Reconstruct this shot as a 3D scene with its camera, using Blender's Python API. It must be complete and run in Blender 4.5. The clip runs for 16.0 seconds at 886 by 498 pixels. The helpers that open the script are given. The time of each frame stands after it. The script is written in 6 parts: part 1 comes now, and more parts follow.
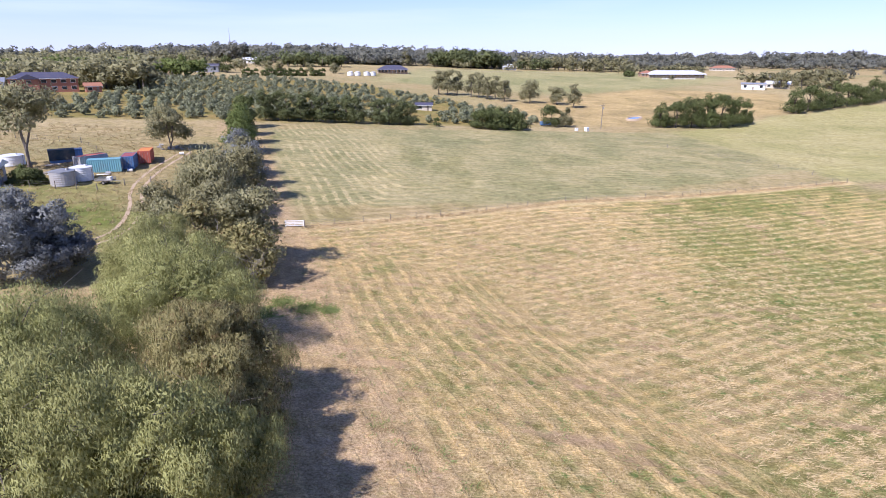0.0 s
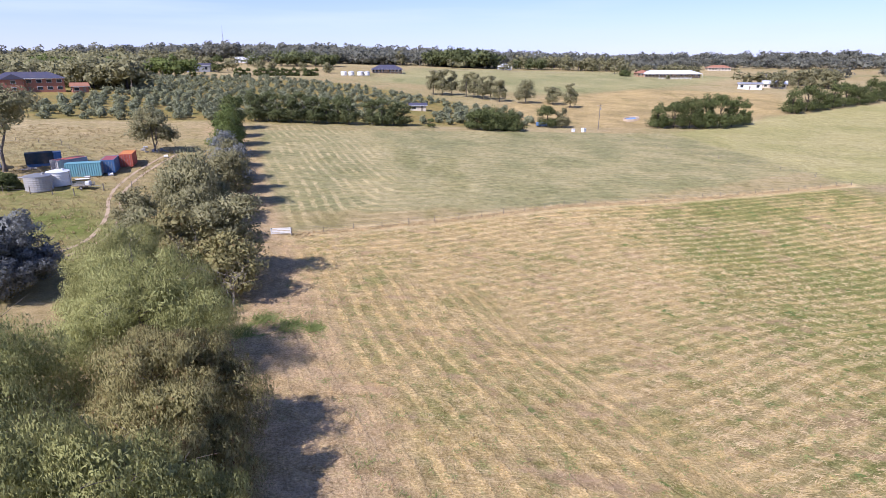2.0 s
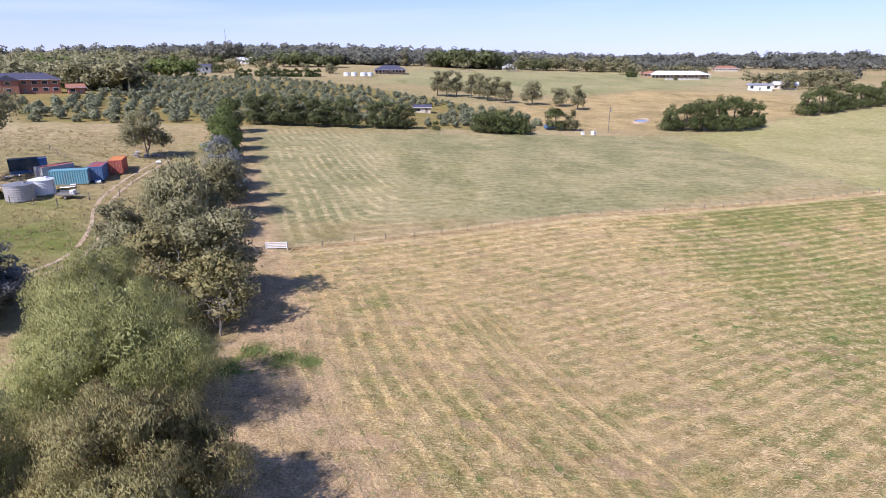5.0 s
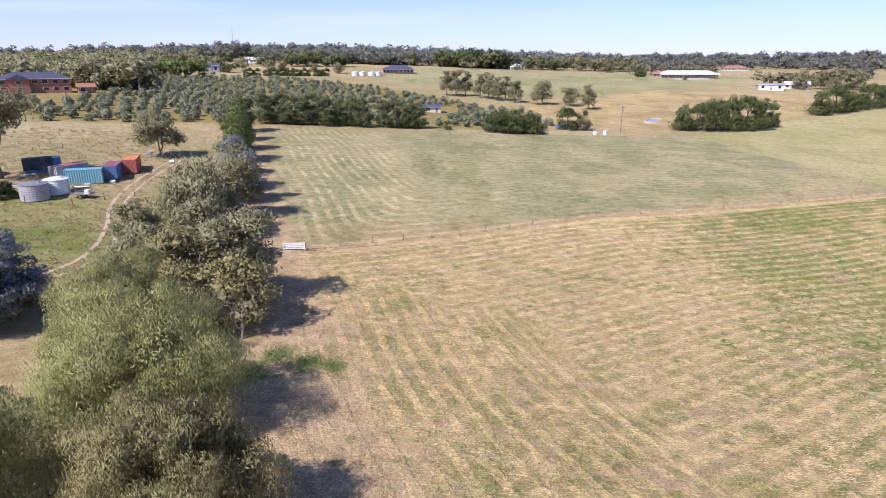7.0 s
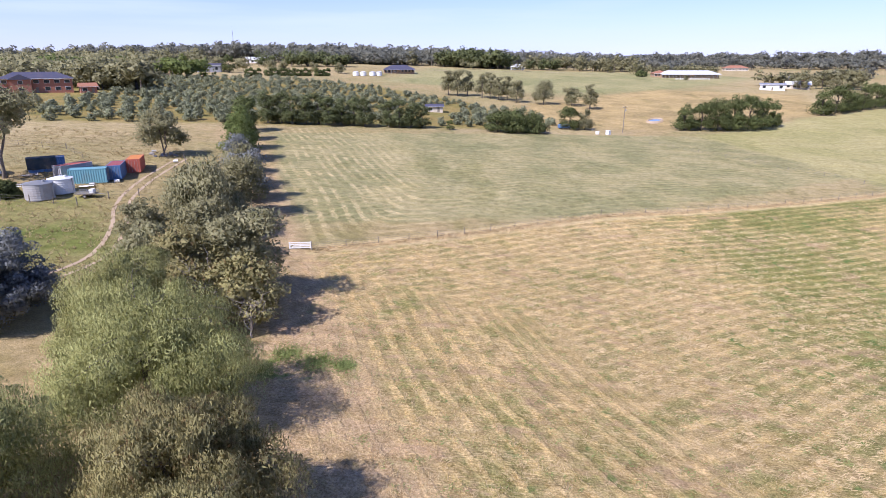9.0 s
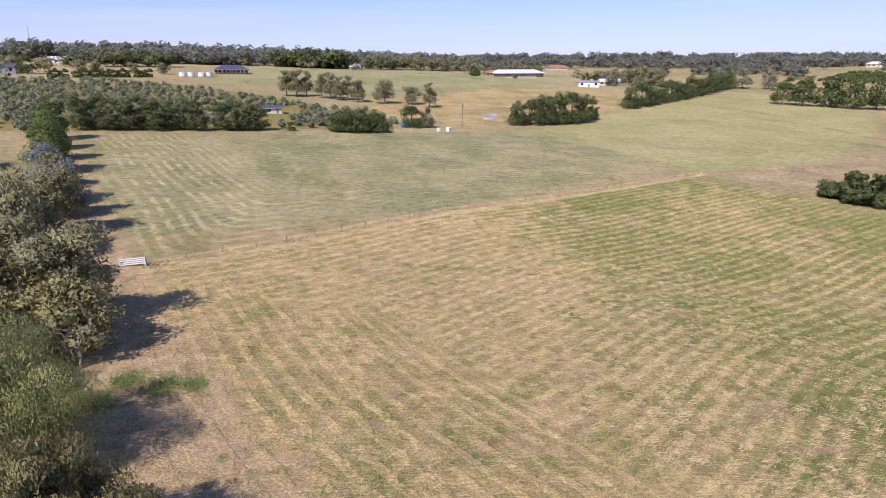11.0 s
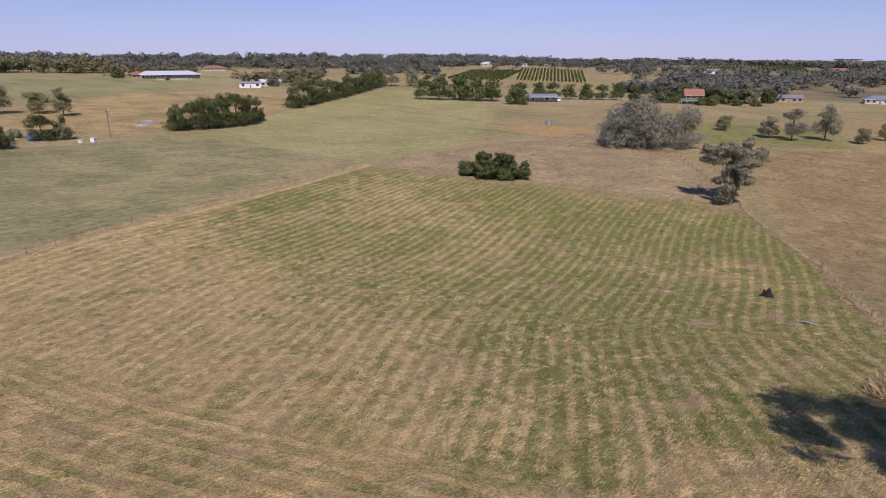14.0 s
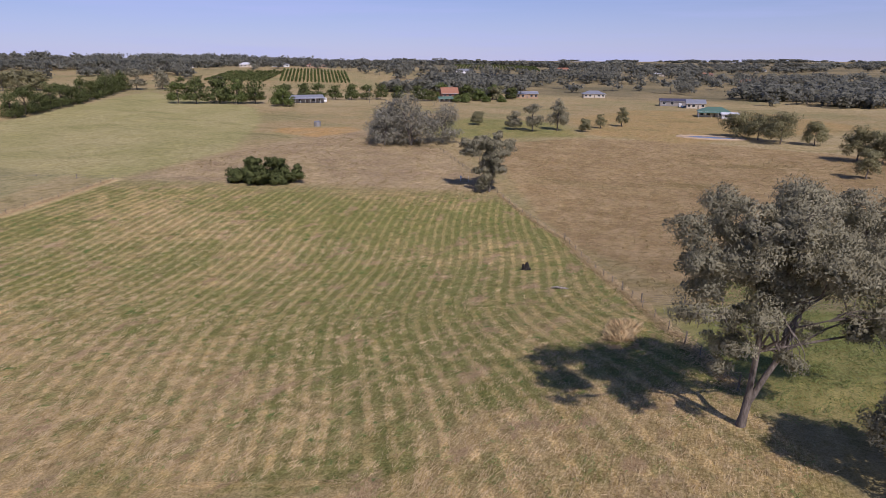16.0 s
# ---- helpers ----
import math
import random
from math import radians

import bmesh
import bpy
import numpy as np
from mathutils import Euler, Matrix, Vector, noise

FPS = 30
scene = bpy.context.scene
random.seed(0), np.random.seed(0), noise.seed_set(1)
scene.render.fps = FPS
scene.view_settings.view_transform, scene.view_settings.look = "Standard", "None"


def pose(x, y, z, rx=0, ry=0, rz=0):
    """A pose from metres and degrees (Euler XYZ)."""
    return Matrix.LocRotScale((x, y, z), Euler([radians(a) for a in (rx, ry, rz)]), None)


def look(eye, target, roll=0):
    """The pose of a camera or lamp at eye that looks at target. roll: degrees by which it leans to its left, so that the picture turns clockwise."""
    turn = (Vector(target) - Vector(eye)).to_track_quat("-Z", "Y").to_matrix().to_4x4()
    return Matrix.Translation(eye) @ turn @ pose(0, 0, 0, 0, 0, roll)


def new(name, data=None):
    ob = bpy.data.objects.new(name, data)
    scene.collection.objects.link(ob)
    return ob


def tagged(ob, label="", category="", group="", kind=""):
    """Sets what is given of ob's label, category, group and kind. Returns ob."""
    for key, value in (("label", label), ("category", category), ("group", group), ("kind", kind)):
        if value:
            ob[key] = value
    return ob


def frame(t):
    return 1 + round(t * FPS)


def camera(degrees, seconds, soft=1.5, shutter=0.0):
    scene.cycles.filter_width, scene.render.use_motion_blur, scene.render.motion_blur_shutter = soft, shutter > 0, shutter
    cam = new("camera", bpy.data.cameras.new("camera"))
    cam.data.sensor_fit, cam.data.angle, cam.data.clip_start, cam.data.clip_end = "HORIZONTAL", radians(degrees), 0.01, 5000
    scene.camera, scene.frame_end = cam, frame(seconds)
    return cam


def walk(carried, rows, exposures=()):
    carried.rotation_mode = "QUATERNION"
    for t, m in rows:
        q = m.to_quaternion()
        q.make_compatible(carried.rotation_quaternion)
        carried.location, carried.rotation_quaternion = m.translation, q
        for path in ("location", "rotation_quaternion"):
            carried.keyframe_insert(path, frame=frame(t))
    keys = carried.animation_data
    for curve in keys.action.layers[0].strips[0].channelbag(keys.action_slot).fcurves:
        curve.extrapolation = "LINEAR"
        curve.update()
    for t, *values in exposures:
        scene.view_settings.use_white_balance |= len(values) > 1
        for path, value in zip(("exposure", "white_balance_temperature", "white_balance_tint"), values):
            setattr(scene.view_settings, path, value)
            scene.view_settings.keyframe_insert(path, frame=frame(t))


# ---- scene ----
cam = camera(74, 16.0, 0.6)
walk(cam, [
    (0, pose(0.0, 0.0, 29.77, 72.16, 0, 1.90)),
    (0.5, pose(0.09, 0.98, 29.77, 72.13, 0, 1.41)),
    (1, pose(0.12, 2.03, 29.75, 72.12, 0, 1.36)),
    (1.5, pose(0.12, 3.25, 29.73, 72.12, 0, 1.41)),
    (2, pose(0.10, 4.60, 29.72, 72.13, 0, 1.43)),
    (2.5, pose(0.05, 6.07, 29.73, 72.13, 0, 1.42)),
    (3, pose(0.03, 7.49, 29.76, 72.15, 0, 1.47)),
    (3.5, pose(0.0, 8.80, 29.80, 72.17, 0, 1.55)),
    (4.4, pose(-0.4, 10.75, 29.82, 72.17, 0, 1.68)),
    (6, pose(-1.89, 12.60, 29.73, 72.16, 0, 1.92)),
    (6.5, pose(-2.47, 12.77, 29.66, 72.15, 0, 2.13)),
    (7, pose(-3.0, 12.89, 29.61, 72.15, 0, 2.24)),
    (7.5, pose(-3.37, 12.96, 29.58, 72.16, 0, 2.28)),
    (8, pose(-3.66, 13.00, 29.54, 72.17, 0, 2.29)),
    (9.4, pose(-3.96, 13.0, 29.38, 72.17, 0, 2.1)),
    (10.3, pose(-3.98, 12.9, 29.3, 72.17, 0, -0.99)),
    (10.5, pose(-3.95, 12.85, 29.29, 72.17, 0, -2.53)),
    (11, pose(-3.85, 12.66, 29.27, 72.16, 0, -12.71)),
    (11.5, pose(-3.8, 12.43, 29.24, 72.15, 0, -20.18)),
    (12, pose(-3.78, 12.1, 29.22, 72.14, 0, -25.46)),
    (12.5, pose(-3.74, 11.7, 29.21, 72.13, 0, -30.08)),
    (13, pose(-3.63, 11.3, 29.2, 72.14, 0, -33.97)),
    (13.5, pose(-3.53, 10.97, 29.23, 72.17, 0, -38.90)),
    (14, pose(-3.47, 10.7, 29.28, 72.20, 0, -43.56)),
    (14.5, pose(-3.42, 10.5, 29.31, 72.21, 0, -49.69)),
    (15, pose(-3.43, 10.35, 29.35, 72.22, 0, -56.43)),
    (15.5, pose(-3.52, 10.1, 29.42, 72.23, 0, -59.86)),
    (16, pose(-3.58, 9.9, 29.46, 72.24, 0, -65.32)),
], [
    (0, 0.55, 5800, 22), (1, 0.45, 5800, 22), (2, 0.44, 5800, 22), (3.5, 0.39, 5800, 22), (6.3, 0.41, 5800, 23), (7.5, 0.49, 5800, 23), (10.4, 0.46, 5850, 23), (11, 0.2, 5950, 22), (12, -0.2, 6050, 23), (13, -0.34, 6150, 24),
    (16, -0.38, 6150, 25)])

# ---- daylight ----
SUN_EL, SUN_AZ = radians(47), math.atan2(-0.669, -0.743)
world = bpy.data.worlds.new("sky")
scene.world = world
world.use_nodes = True
wn, wl = world.node_tree.nodes, world.node_tree.links
sky = wn.new("ShaderNodeTexSky")
sky.sky_type, sky.sun_disc = "NISHITA", False
sky.sun_elevation, sky.sun_rotation = SUN_EL, SUN_AZ
sky.air_density, sky.dust_density, sky.ozone_density = 1.0, 0.02, 3.0
coords = wn.new("ShaderNodeTexCoord")
stretch = wn.new("ShaderNodeMapping")
stretch.inputs["Scale"].default_value = (1.6, 1.6, 22.0)
stretch.inputs["Rotation"].default_value = (0.03, 0.05, 0.4)
cirrus = wn.new("ShaderNodeTexNoise")
cirrus.inputs["Scale"].default_value, cirrus.inputs["Detail"].default_value = 1.7, 6.0
thin = wn.new("ShaderNodeMapRange")
thin.inputs["From Min"].default_value, thin.inputs["From Max"].default_value = 0.45, 0.72
thin.inputs["To Max"].default_value = 0.5
veil = wn.new("ShaderNodeMix")
veil.data_type = "RGBA"
veil.inputs[7].default_value = (7.8, 8.5, 10.2, 1)
wl.new(coords.outputs["Generated"], stretch.inputs["Vector"])
wl.new(stretch.outputs["Vector"], cirrus.inputs["Vector"])
wl.new(cirrus.outputs["Fac"], thin.inputs["Value"])
up = wn.new("ShaderNodeMapRange")
up.inputs["From Min"].default_value, up.inputs["From Max"].default_value = 0.2, 0.7
up.inputs["To Min"].default_value, up.inputs["To Max"].default_value = 1.0, 0.2
fewer = wn.new("ShaderNodeMath")
fewer.operation = "MULTIPLY"
wl.new(thin.outputs["Result"], fewer.inputs[0])
wl.new(up.outputs["Result"], fewer.inputs[1])
wl.new(fewer.outputs[0], veil.inputs[0])
wl.new(sky.outputs["Color"], veil.inputs[6])
air = wn.new("ShaderNodeMix")
air.data_type, air.blend_type = "RGBA", "MULTIPLY"
air.inputs[0].default_value, air.inputs[7].default_value = 1.0, (0.87, 0.92, 1.22, 1)
height = wn.new("ShaderNodeSeparateXYZ")
low = wn.new("ShaderNodeMapRange")
low.inputs["From Min"].default_value, low.inputs["From Max"].default_value = 0.0, 0.16
low.inputs["To Min"].default_value, low.inputs["To Max"].default_value = 0.6, 0.0
haze = wn.new("ShaderNodeMix")
haze.data_type = "RGBA"
haze.inputs[7].default_value = (7.3, 7.9, 9.0, 1)
wl.new(coords.outputs["Generated"], height.inputs["Vector"])
wl.new(height.outputs["Z"], low.inputs["Value"])
wl.new(height.outputs["Z"], up.inputs["Value"])
wl.new(low.outputs["Result"], haze.inputs[0])
wl.new(veil.outputs[2], haze.inputs[6])
wl.new(haze.outputs[2], air.inputs[6])
wl.new(air.outputs[2], wn["Background"].inputs["Color"])
wn["Background"].inputs["Strength"].default_value = 0.088
sun = new("sun", bpy.data.lights.new("sun", "SUN"))
sun.data.energy, sun.data.angle, sun.data.color = 5.0, radians(0.6), (1.0, 0.95, 0.87)
sun.matrix_world = look((0, 0, 0), (0.669 * math.cos(SUN_EL), 0.743 * math.cos(SUN_EL), -math.sin(SUN_EL)))


# ---- terrain ----
# long swells of the land: x, y, radius, height
BASE = 10.42
SWELLS = [
    (-73, 73, 61, -3.8), (-24, 146, 73, -0.5), (36, 73, 55, -6.8), (97, 36, 55, -6.1), (73, 134, 61, -0.3), (48, -36, 55, 6.4),
    (-146, 195, 110, 3.5), (0, 269, 110, -5.7), (134, 220, 97, -5.0), (208, 97, 97, 0.2), (171, 0, 85, -7.5), (-183, 489, 195, 2.4),
    (36, 526, 195, -0.4), (244, 428, 183, -3.6), (403, 256, 183, -1.2), (403, 24, 183, -9.4), (-305, 979, 489, 11.0),
    (367, 1040, 428, 4.6), (917, 673, 428, 0.9), (979, 61, 428, -8.7), (1835, 979, 979, 1.1), (2937, -122, 1223, -0.1), (-300, 770, 190, 9.0), (720, 800, 220, 11.5), (575, 462, 85, 8.5), (984, 368, 170, 15.0)]


def land(x, y):
    """Height of the ground, for numbers or arrays."""
    x, y = np.asarray(x, float), np.asarray(y, float)
    z = np.full(np.broadcast(x, y).shape, BASE)
    for cx, cy, r, h in SWELLS:
        z = z + h * np.exp(-((x - cx) ** 2 + (y - cy) ** 2) / (2 * r * r))
    far = np.clip((np.hypot(x, y) - 1500) / 2500, 0, 1)
    return z + far * (10 + 7 * np.sin(x / 410 + 0.7) * np.cos(y / 530) + 4 * np.sin(x / 190 + y / 230))


def gz(x, y):
    return float(land(x, y))


# ---- materials ----
class Mat:
    """A node material, with short ways to add nodes."""

    def __init__(self, name):
        self.m = bpy.data.materials.new(name)
        self.m.use_nodes = True
        self.n, self.l = self.m.node_tree.nodes, self.m.node_tree.links
        self.b = self.n["Principled BSDF"]
        self.geo = None

    def add(self, kind, **sets):
        node = self.n.new(kind)
        for k, v in sets.items():
            setattr(node, k, v)
        return node

    def put(self, sock, v):
        if isinstance(v, bpy.types.NodeSocket):
            self.l.new(v, sock)
        else:
            sock.default_value = v

    def pos(self):
        if not self.geo:
            self.geo = self.add("ShaderNodeNewGeometry")
        return self.geo.outputs["Position"]

    def island(self):
        self.pos()
        return self.geo.outputs["Random Per Island"]

    def rnd(self):
        return self.add("ShaderNodeObjectInfo").outputs["Random"]

    def math(self, op, a, b=0.0, c=0.0, clamp=False):
        node = self.add("ShaderNodeMath", operation=op, use_clamp=clamp)
        for i, v in enumerate((a, b, c)):
            self.put(node.inputs[i], v)
        return node.outputs[0]

    def dot(self, v, vec):
        node = self.add("ShaderNodeVectorMath", operation="DOT_PRODUCT")
        self.put(node.inputs[0], v)
        node.inputs[1].default_value = vec
        return node.outputs["Value"]

    def scaled(self, v, vec, rot=0.0):
        node = self.add("ShaderNodeMapping")
        self.put(node.inputs["Vector"], v)
        node.inputs["Scale"].default_value = vec
        node.inputs["Rotation"].default_value = (0, 0, rot)
        return node.outputs["Vector"]

    def flat(self):
        node = self.add("ShaderNodeVectorMath", operation="MULTIPLY")
        self.put(node.inputs[0], self.pos())
        node.inputs[1].default_value = (1, 1, 0)
        return node.outputs["Vector"]

    def noise(self, v, scale, detail=4.0, rough=0.55, lo=None, hi=None):
        node = self.add("ShaderNodeTexNoise")
        self.put(node.inputs["Vector"], v)
        node.inputs["Scale"].default_value, node.inputs["Detail"].default_value = scale, detail
        node.inputs["Roughness"].default_value = rough
        out = node.outputs["Fac"]
        return out if lo is None else self.ramp(out, lo, hi)

    def ramp(self, v, lo, hi, a=0.0, b=1.0, smooth=True):
        node = self.add("ShaderNodeMapRange", interpolation_type="SMOOTHSTEP" if smooth else "LINEAR")
        self.put(node.inputs["Value"], v)
        for k, w in (("From Min", lo), ("From Max", hi), ("To Min", a), ("To Max", b)):
            self.put(node.inputs[k], w)
        return node.outputs["Result"]

    def mix(self, f, a, b, blend="MIX"):
        node = self.add("ShaderNodeMix", data_type="RGBA", blend_type=blend)
        self.put(node.inputs[0], f)
        for sock, v in ((node.inputs[6], a), (node.inputs[7], b)):
            self.put(sock, v if isinstance(v, bpy.types.NodeSocket) else (*v, 1.0))
        return node.outputs[2]

    def bump(self, h, strength=0.4, dist=0.05):
        node = self.add("ShaderNodeBump")
        self.put(node.inputs["Height"], h)
        node.inputs["Strength"].default_value, node.inputs["Distance"].default_value = strength, dist
        self.l.new(node.outputs["Normal"], self.b.inputs["Normal"])

    def done(self, colour, rough=0.8, metal=0.0, spec=0.3):
        self.put(self.b.inputs["Base Color"], colour if isinstance(colour, bpy.types.NodeSocket) else (*colour, 1.0))
        self.put(self.b.inputs["Roughness"], rough)
        self.put(self.b.inputs["Metallic"], metal)
        self.b.inputs["Specular IOR Level"].default_value = spec
        return self.m


def paint(name, col, rough=0.6, metal=0.0, wear=0.25, scale=1.5, dirt=(0.25, 0.18, 0.12)):
    """Weathered paint or plain material with stains at two scales."""
    m = Mat(name)
    p = m.pos()
    big = m.noise(p, scale * 0.4, 3, lo=0.35, hi=0.75)
    fine = m.noise(p, scale * 7, 5, lo=0.45, hi=0.8)
    c = m.mix(m.math("MULTIPLY", big, wear), col, dirt)
    c = m.mix(m.math("MULTIPLY", fine, wear * 0.7), c, tuple(v * 0.6 for v in col))
    m.bump(m.noise(p, scale * 12, 3), 0.15, 0.02)
    return m.done(c, rough, metal)


def foliage(name, dark, light, dry=(0.16, 0.12, 0.05), dryness=0.15, through_=0.38, rough=0.7):
    """Leaves: colour changes from leaf to leaf and from clump to clump."""
    m = Mat(name)
    c = m.mix(m.island(), dark, light)
    c = m.mix(m.noise(m.pos(), 0.55, 3, lo=0.35, hi=0.7), c, tuple(v * 1.15 for v in light))
    c = m.mix(m.math("MULTIPLY", m.noise(m.pos(), 1.7, 2, lo=0.52, hi=0.75), dryness * 3, clamp=True), c, dry)
    c = m.mix(m.math("MULTIPLY", m.rnd(), 0.35), c, tuple(0.5 * (a + b) for a, b in zip(dark, dry)))
    m.done(c, rough, 0, 0.15)
    tr = m.add("ShaderNodeBsdfTranslucent")
    m.l.new(c, tr.inputs["Color"])
    mixer = m.add("ShaderNodeMixShader")
    mixer.inputs[0].default_value = through_
    m.l.new(m.b.outputs[0], mixer.inputs[1])
    m.l.new(tr.outputs[0], mixer.inputs[2])
    m.l.new(mixer.outputs[0], m.n["Material Output"].inputs["Surface"])
    return m.m


def bark(name, a, b):
    m = Mat(name)
    v = m.scaled(m.pos(), (3, 3, 0.7))
    f = m.noise(v, 2.2, 6, 0.65, 0.35, 0.7)
    m.bump(f, 0.5, 0.04)
    return m.done(m.mix(f, a, b), 0.85)


def lines_mask(m, pts, soft=1.5, wobble=None):
    """1 inside the convex outline pts (anticlockwise), fading over soft metres."""
    p, low = m.pos(), None
    for (ax, ay), (bx, by) in zip(pts, pts[1:] + pts[:1]):
        d = math.hypot(bx - ax, by - ay)
        nx, ny = -(by - ay) / d, (bx - ax) / d
        v = m.math("SUBTRACT", m.dot(p, (nx, ny, 0)), nx * ax + ny * ay)
        low = v if low is None else m.math("MINIMUM", low, v)
    if wobble is not None:
        low = m.math("ADD", low, wobble)
    return m.ramp(low, -soft, soft)


# fence lines and the hedge's foot
HEDGE_N, HEDGE_C = (0.921, 0.389), 0.921 * -32.5 + 0.389 * 92


def ground_material():
    m = Mat("pasture")
    p = m.pos()
    huge, wide = m.noise(p, 0.006, 3), m.noise(p, 0.03, 4)
    mid, fine = m.noise(p, 0.22, 4, 0.6), m.noise(p, 1.6, 5, 0.7)
    wob = m.math("MULTIPLY", m.math("SUBTRACT", m.noise(p, 0.12, 3), 0.5), 7.0)
    tuft = m.noise(p, 4.5, 4, 0.75, 0.35, 0.72)
    # open dry pasture
    c = m.mix(m.ramp(wide, 0.38, 0.66), (0.375, 0.285, 0.155), (0.295, 0.255, 0.13))
    c = m.mix(m.ramp(huge, 0.45, 0.62), c, (0.41, 0.325, 0.185))
    c = m.mix(m.math("MULTIPLY", m.ramp(mid, 0.45, 0.7), 0.4), c, (0.216, 0.185, 0.062))

    def zone(c, pts, a, b, soft=2.0, amount=1.0, scale=0.08):
        f = lines_mask(m, pts, soft, wob)
        inner = m.mix(m.noise(p, scale, 4, 0.6, 0.36, 0.66), a, b)
        return m.mix(m.math("MULTIPLY", f, amount) if amount < 1 else f, c, inner)

    # house yard and container yard
    c = zone(c, [(-130, 60), (-62, 60), (-48, 84), (-66, 110), (-120, 100)], (0.15, 0.175, 0.045), (0.27, 0.235, 0.10), 5)
    # under the olives
    c = zone(c, [(-214, 250), (-120, 172), (-62, 197), (-18, 216), (30, 240), (-5, 325), (-70, 392), (-214, 400)], (0.281, 0.210, 0.078), (0.216, 0.190, 0.062), 5)
    # field beyond the cross fence
    c = zone(c, [(-31, 92.5), (22, 123), (97, 150), (130, 163), (78, 250), (26, 224), (-18, 213), (-62, 190)], (0.235, 0.225, 0.11), (0.345, 0.30, 0.16), 1.5)
    # pale green slope below the homestead, golden flat along the creek
    c = zone(c, [(-60, 420), (60, 375), (150, 440), (250, 560), (210, 640), (-40, 600)], (0.27, 0.26, 0.125), (0.36, 0.32, 0.165), 12, 1, 0.02)
    c = zone(c, [(30, 245), (85, 256), (170, 315), (205, 400), (125, 420), (45, 350), (15, 300)], (0.45, 0.335, 0.165), (0.31, 0.235, 0.115), 6, 1, 0.06)
    # pale green field
    c = zone(c, [(97, 150), (150, 160), (222, 210), (272, 258), (316, 417), (305, 420), (168, 309), (141, 289), (80, 252)], (0.395, 0.345, 0.172), (0.325, 0.30, 0.132), 3, 1, 0.03)
    # dead grass and bare strip behind the field
    c = zone(c, [(118, 112), (146, 64), (200, 105), (225, 160), (190, 160), (150, 156), (100, 149)], (0.32, 0.24, 0.15), (0.42, 0.325, 0.195), 5)
    # brown paddock
    c = zone(c, [(76, 16), (140, -40), (230, -60), (262, 20), (250, 62), (200, 100), (148, 62), (111, 35.5)], (0.29, 0.205, 0.105), (0.375, 0.275, 0.15), 2, 1, 0.14)
    c = zone(c, [(255, 20), (330, -60), (430, -10), (420, 60), (330, 85), (262, 62)], (0.385, 0.27, 0.125), (0.335, 0.255, 0.115), 5)
    c = zone(c, [(215, 112), (255, 62), (300, 84), (300, 130), (240, 140)], (0.225, 0.22, 0.08), (0.29, 0.25, 0.10), 6)
    # weedy corner under the big gum
    c = zone(c, [(30, -40), (90, -40), (69, 10), (70, 15.5), (54, 10), (40, 4)], (0.225, 0.23, 0.075), (0.33, 0.29, 0.115), 2)
    # darker brown ground under the far woods and across the distant plain
    c = zone(c, [(525, -40), (560, -230), (4000, -2600), (4600, 2400), (620, 330), (520, 215)], (0.15, 0.135, 0.085), (0.28, 0.225, 0.13), 30, 0.85, 0.012)
    # scraped earth
    c = zone(c, [(190, 154), (219, 151), (226, 160), (207, 186), (196, 180)], (0.45, 0.285, 0.12), (0.43, 0.30, 0.15), 3)
    # the mown field: rows run round its edge
    d1 = m.math("SUBTRACT", m.dot(p, (*HEDGE_N, 0)), HEDGE_C)
    d2 = m.math("SMOOTH_MIN", m.math("SUBTRACT", m.dot(p, (0.549, -0.836, 0)), 0.549 * -26 - 0.836 * 91.5), m.math("SUBTRACT", m.dot(p, (0.334, -0.942, 0)), 0.334 * 22 - 0.942 * 123), 5.0)
    d3 = m.math("SUBTRACT", m.dot(p, (-0.42, 0.907, 0)), -0.42 * 54 + 0.907 * 10)
    sway = m.math("ADD", m.math("MULTIPLY", m.math("SINE", m.dot(p, (0.09, 0.06, 0))), 0.6), m.math("MULTIPLY", m.math("SINE", m.dot(p, (-0.05, 0.13, 0))), 0.4))
    jag = m.math("MULTIPLY", m.math("SUBTRACT", m.noise(p, 0.7, 5, 0.75), 0.5), 0.75)

    def swaths(dist, gap=1.9):
        turns = m.math("ADD", m.math("DIVIDE", m.math("ADD", dist, sway), gap), jag)
        return m.ramp(m.math("SINE", m.math("MULTIPLY", turns, 2 * math.pi)), -0.05, 0.65)

    by_hedge = m.ramp(m.math("ADD", m.math("MAXIMUM", m.math("SUBTRACT", d1, 28.0), m.math("MAXIMUM", m.math("SUBTRACT", d1, d2), m.math("SUBTRACT", 30.0, d3))), wob), 3.0, -3.0)
    swath_in = m.mix(by_hedge, swaths(d2), swaths(d1))
    swath = swath_in
    swath_out = swaths(m.math("SMOOTH_MIN", d1, m.math("SUBTRACT", 10.0, d2), 9.0), 2.3)
    row_fade = m.ramp(d1, 46.0, 26.0)
    field = lines_mask(m, [(-10, -14.5), (43, 5.6), (54, 9.9), (76.5, 18.9), (110.5, 35), (146, 62.5), (128, 105), (97, 149), (22, 122.6), (-26.5, 91.2)], 0.7)
    def spot(x, y, r, soft):
        away = m.add("ShaderNodeVectorMath", operation="DISTANCE")
        m.put(away.inputs[0], m.flat())
        away.inputs[1].default_value = (x, y, 0)
        return m.ramp(m.math("ADD", away.outputs["Value"], m.math("MULTIPLY", wob, 2.0)), r + soft, r - soft)

    lushness = m.math("ADD", m.ramp(m.dot(p, (0.85, -0.12, 0)), -14.0, 40.0, 0.0, 0.8), m.math("MULTIPLY", m.math("SUBTRACT", wide, 0.5), 1.7))
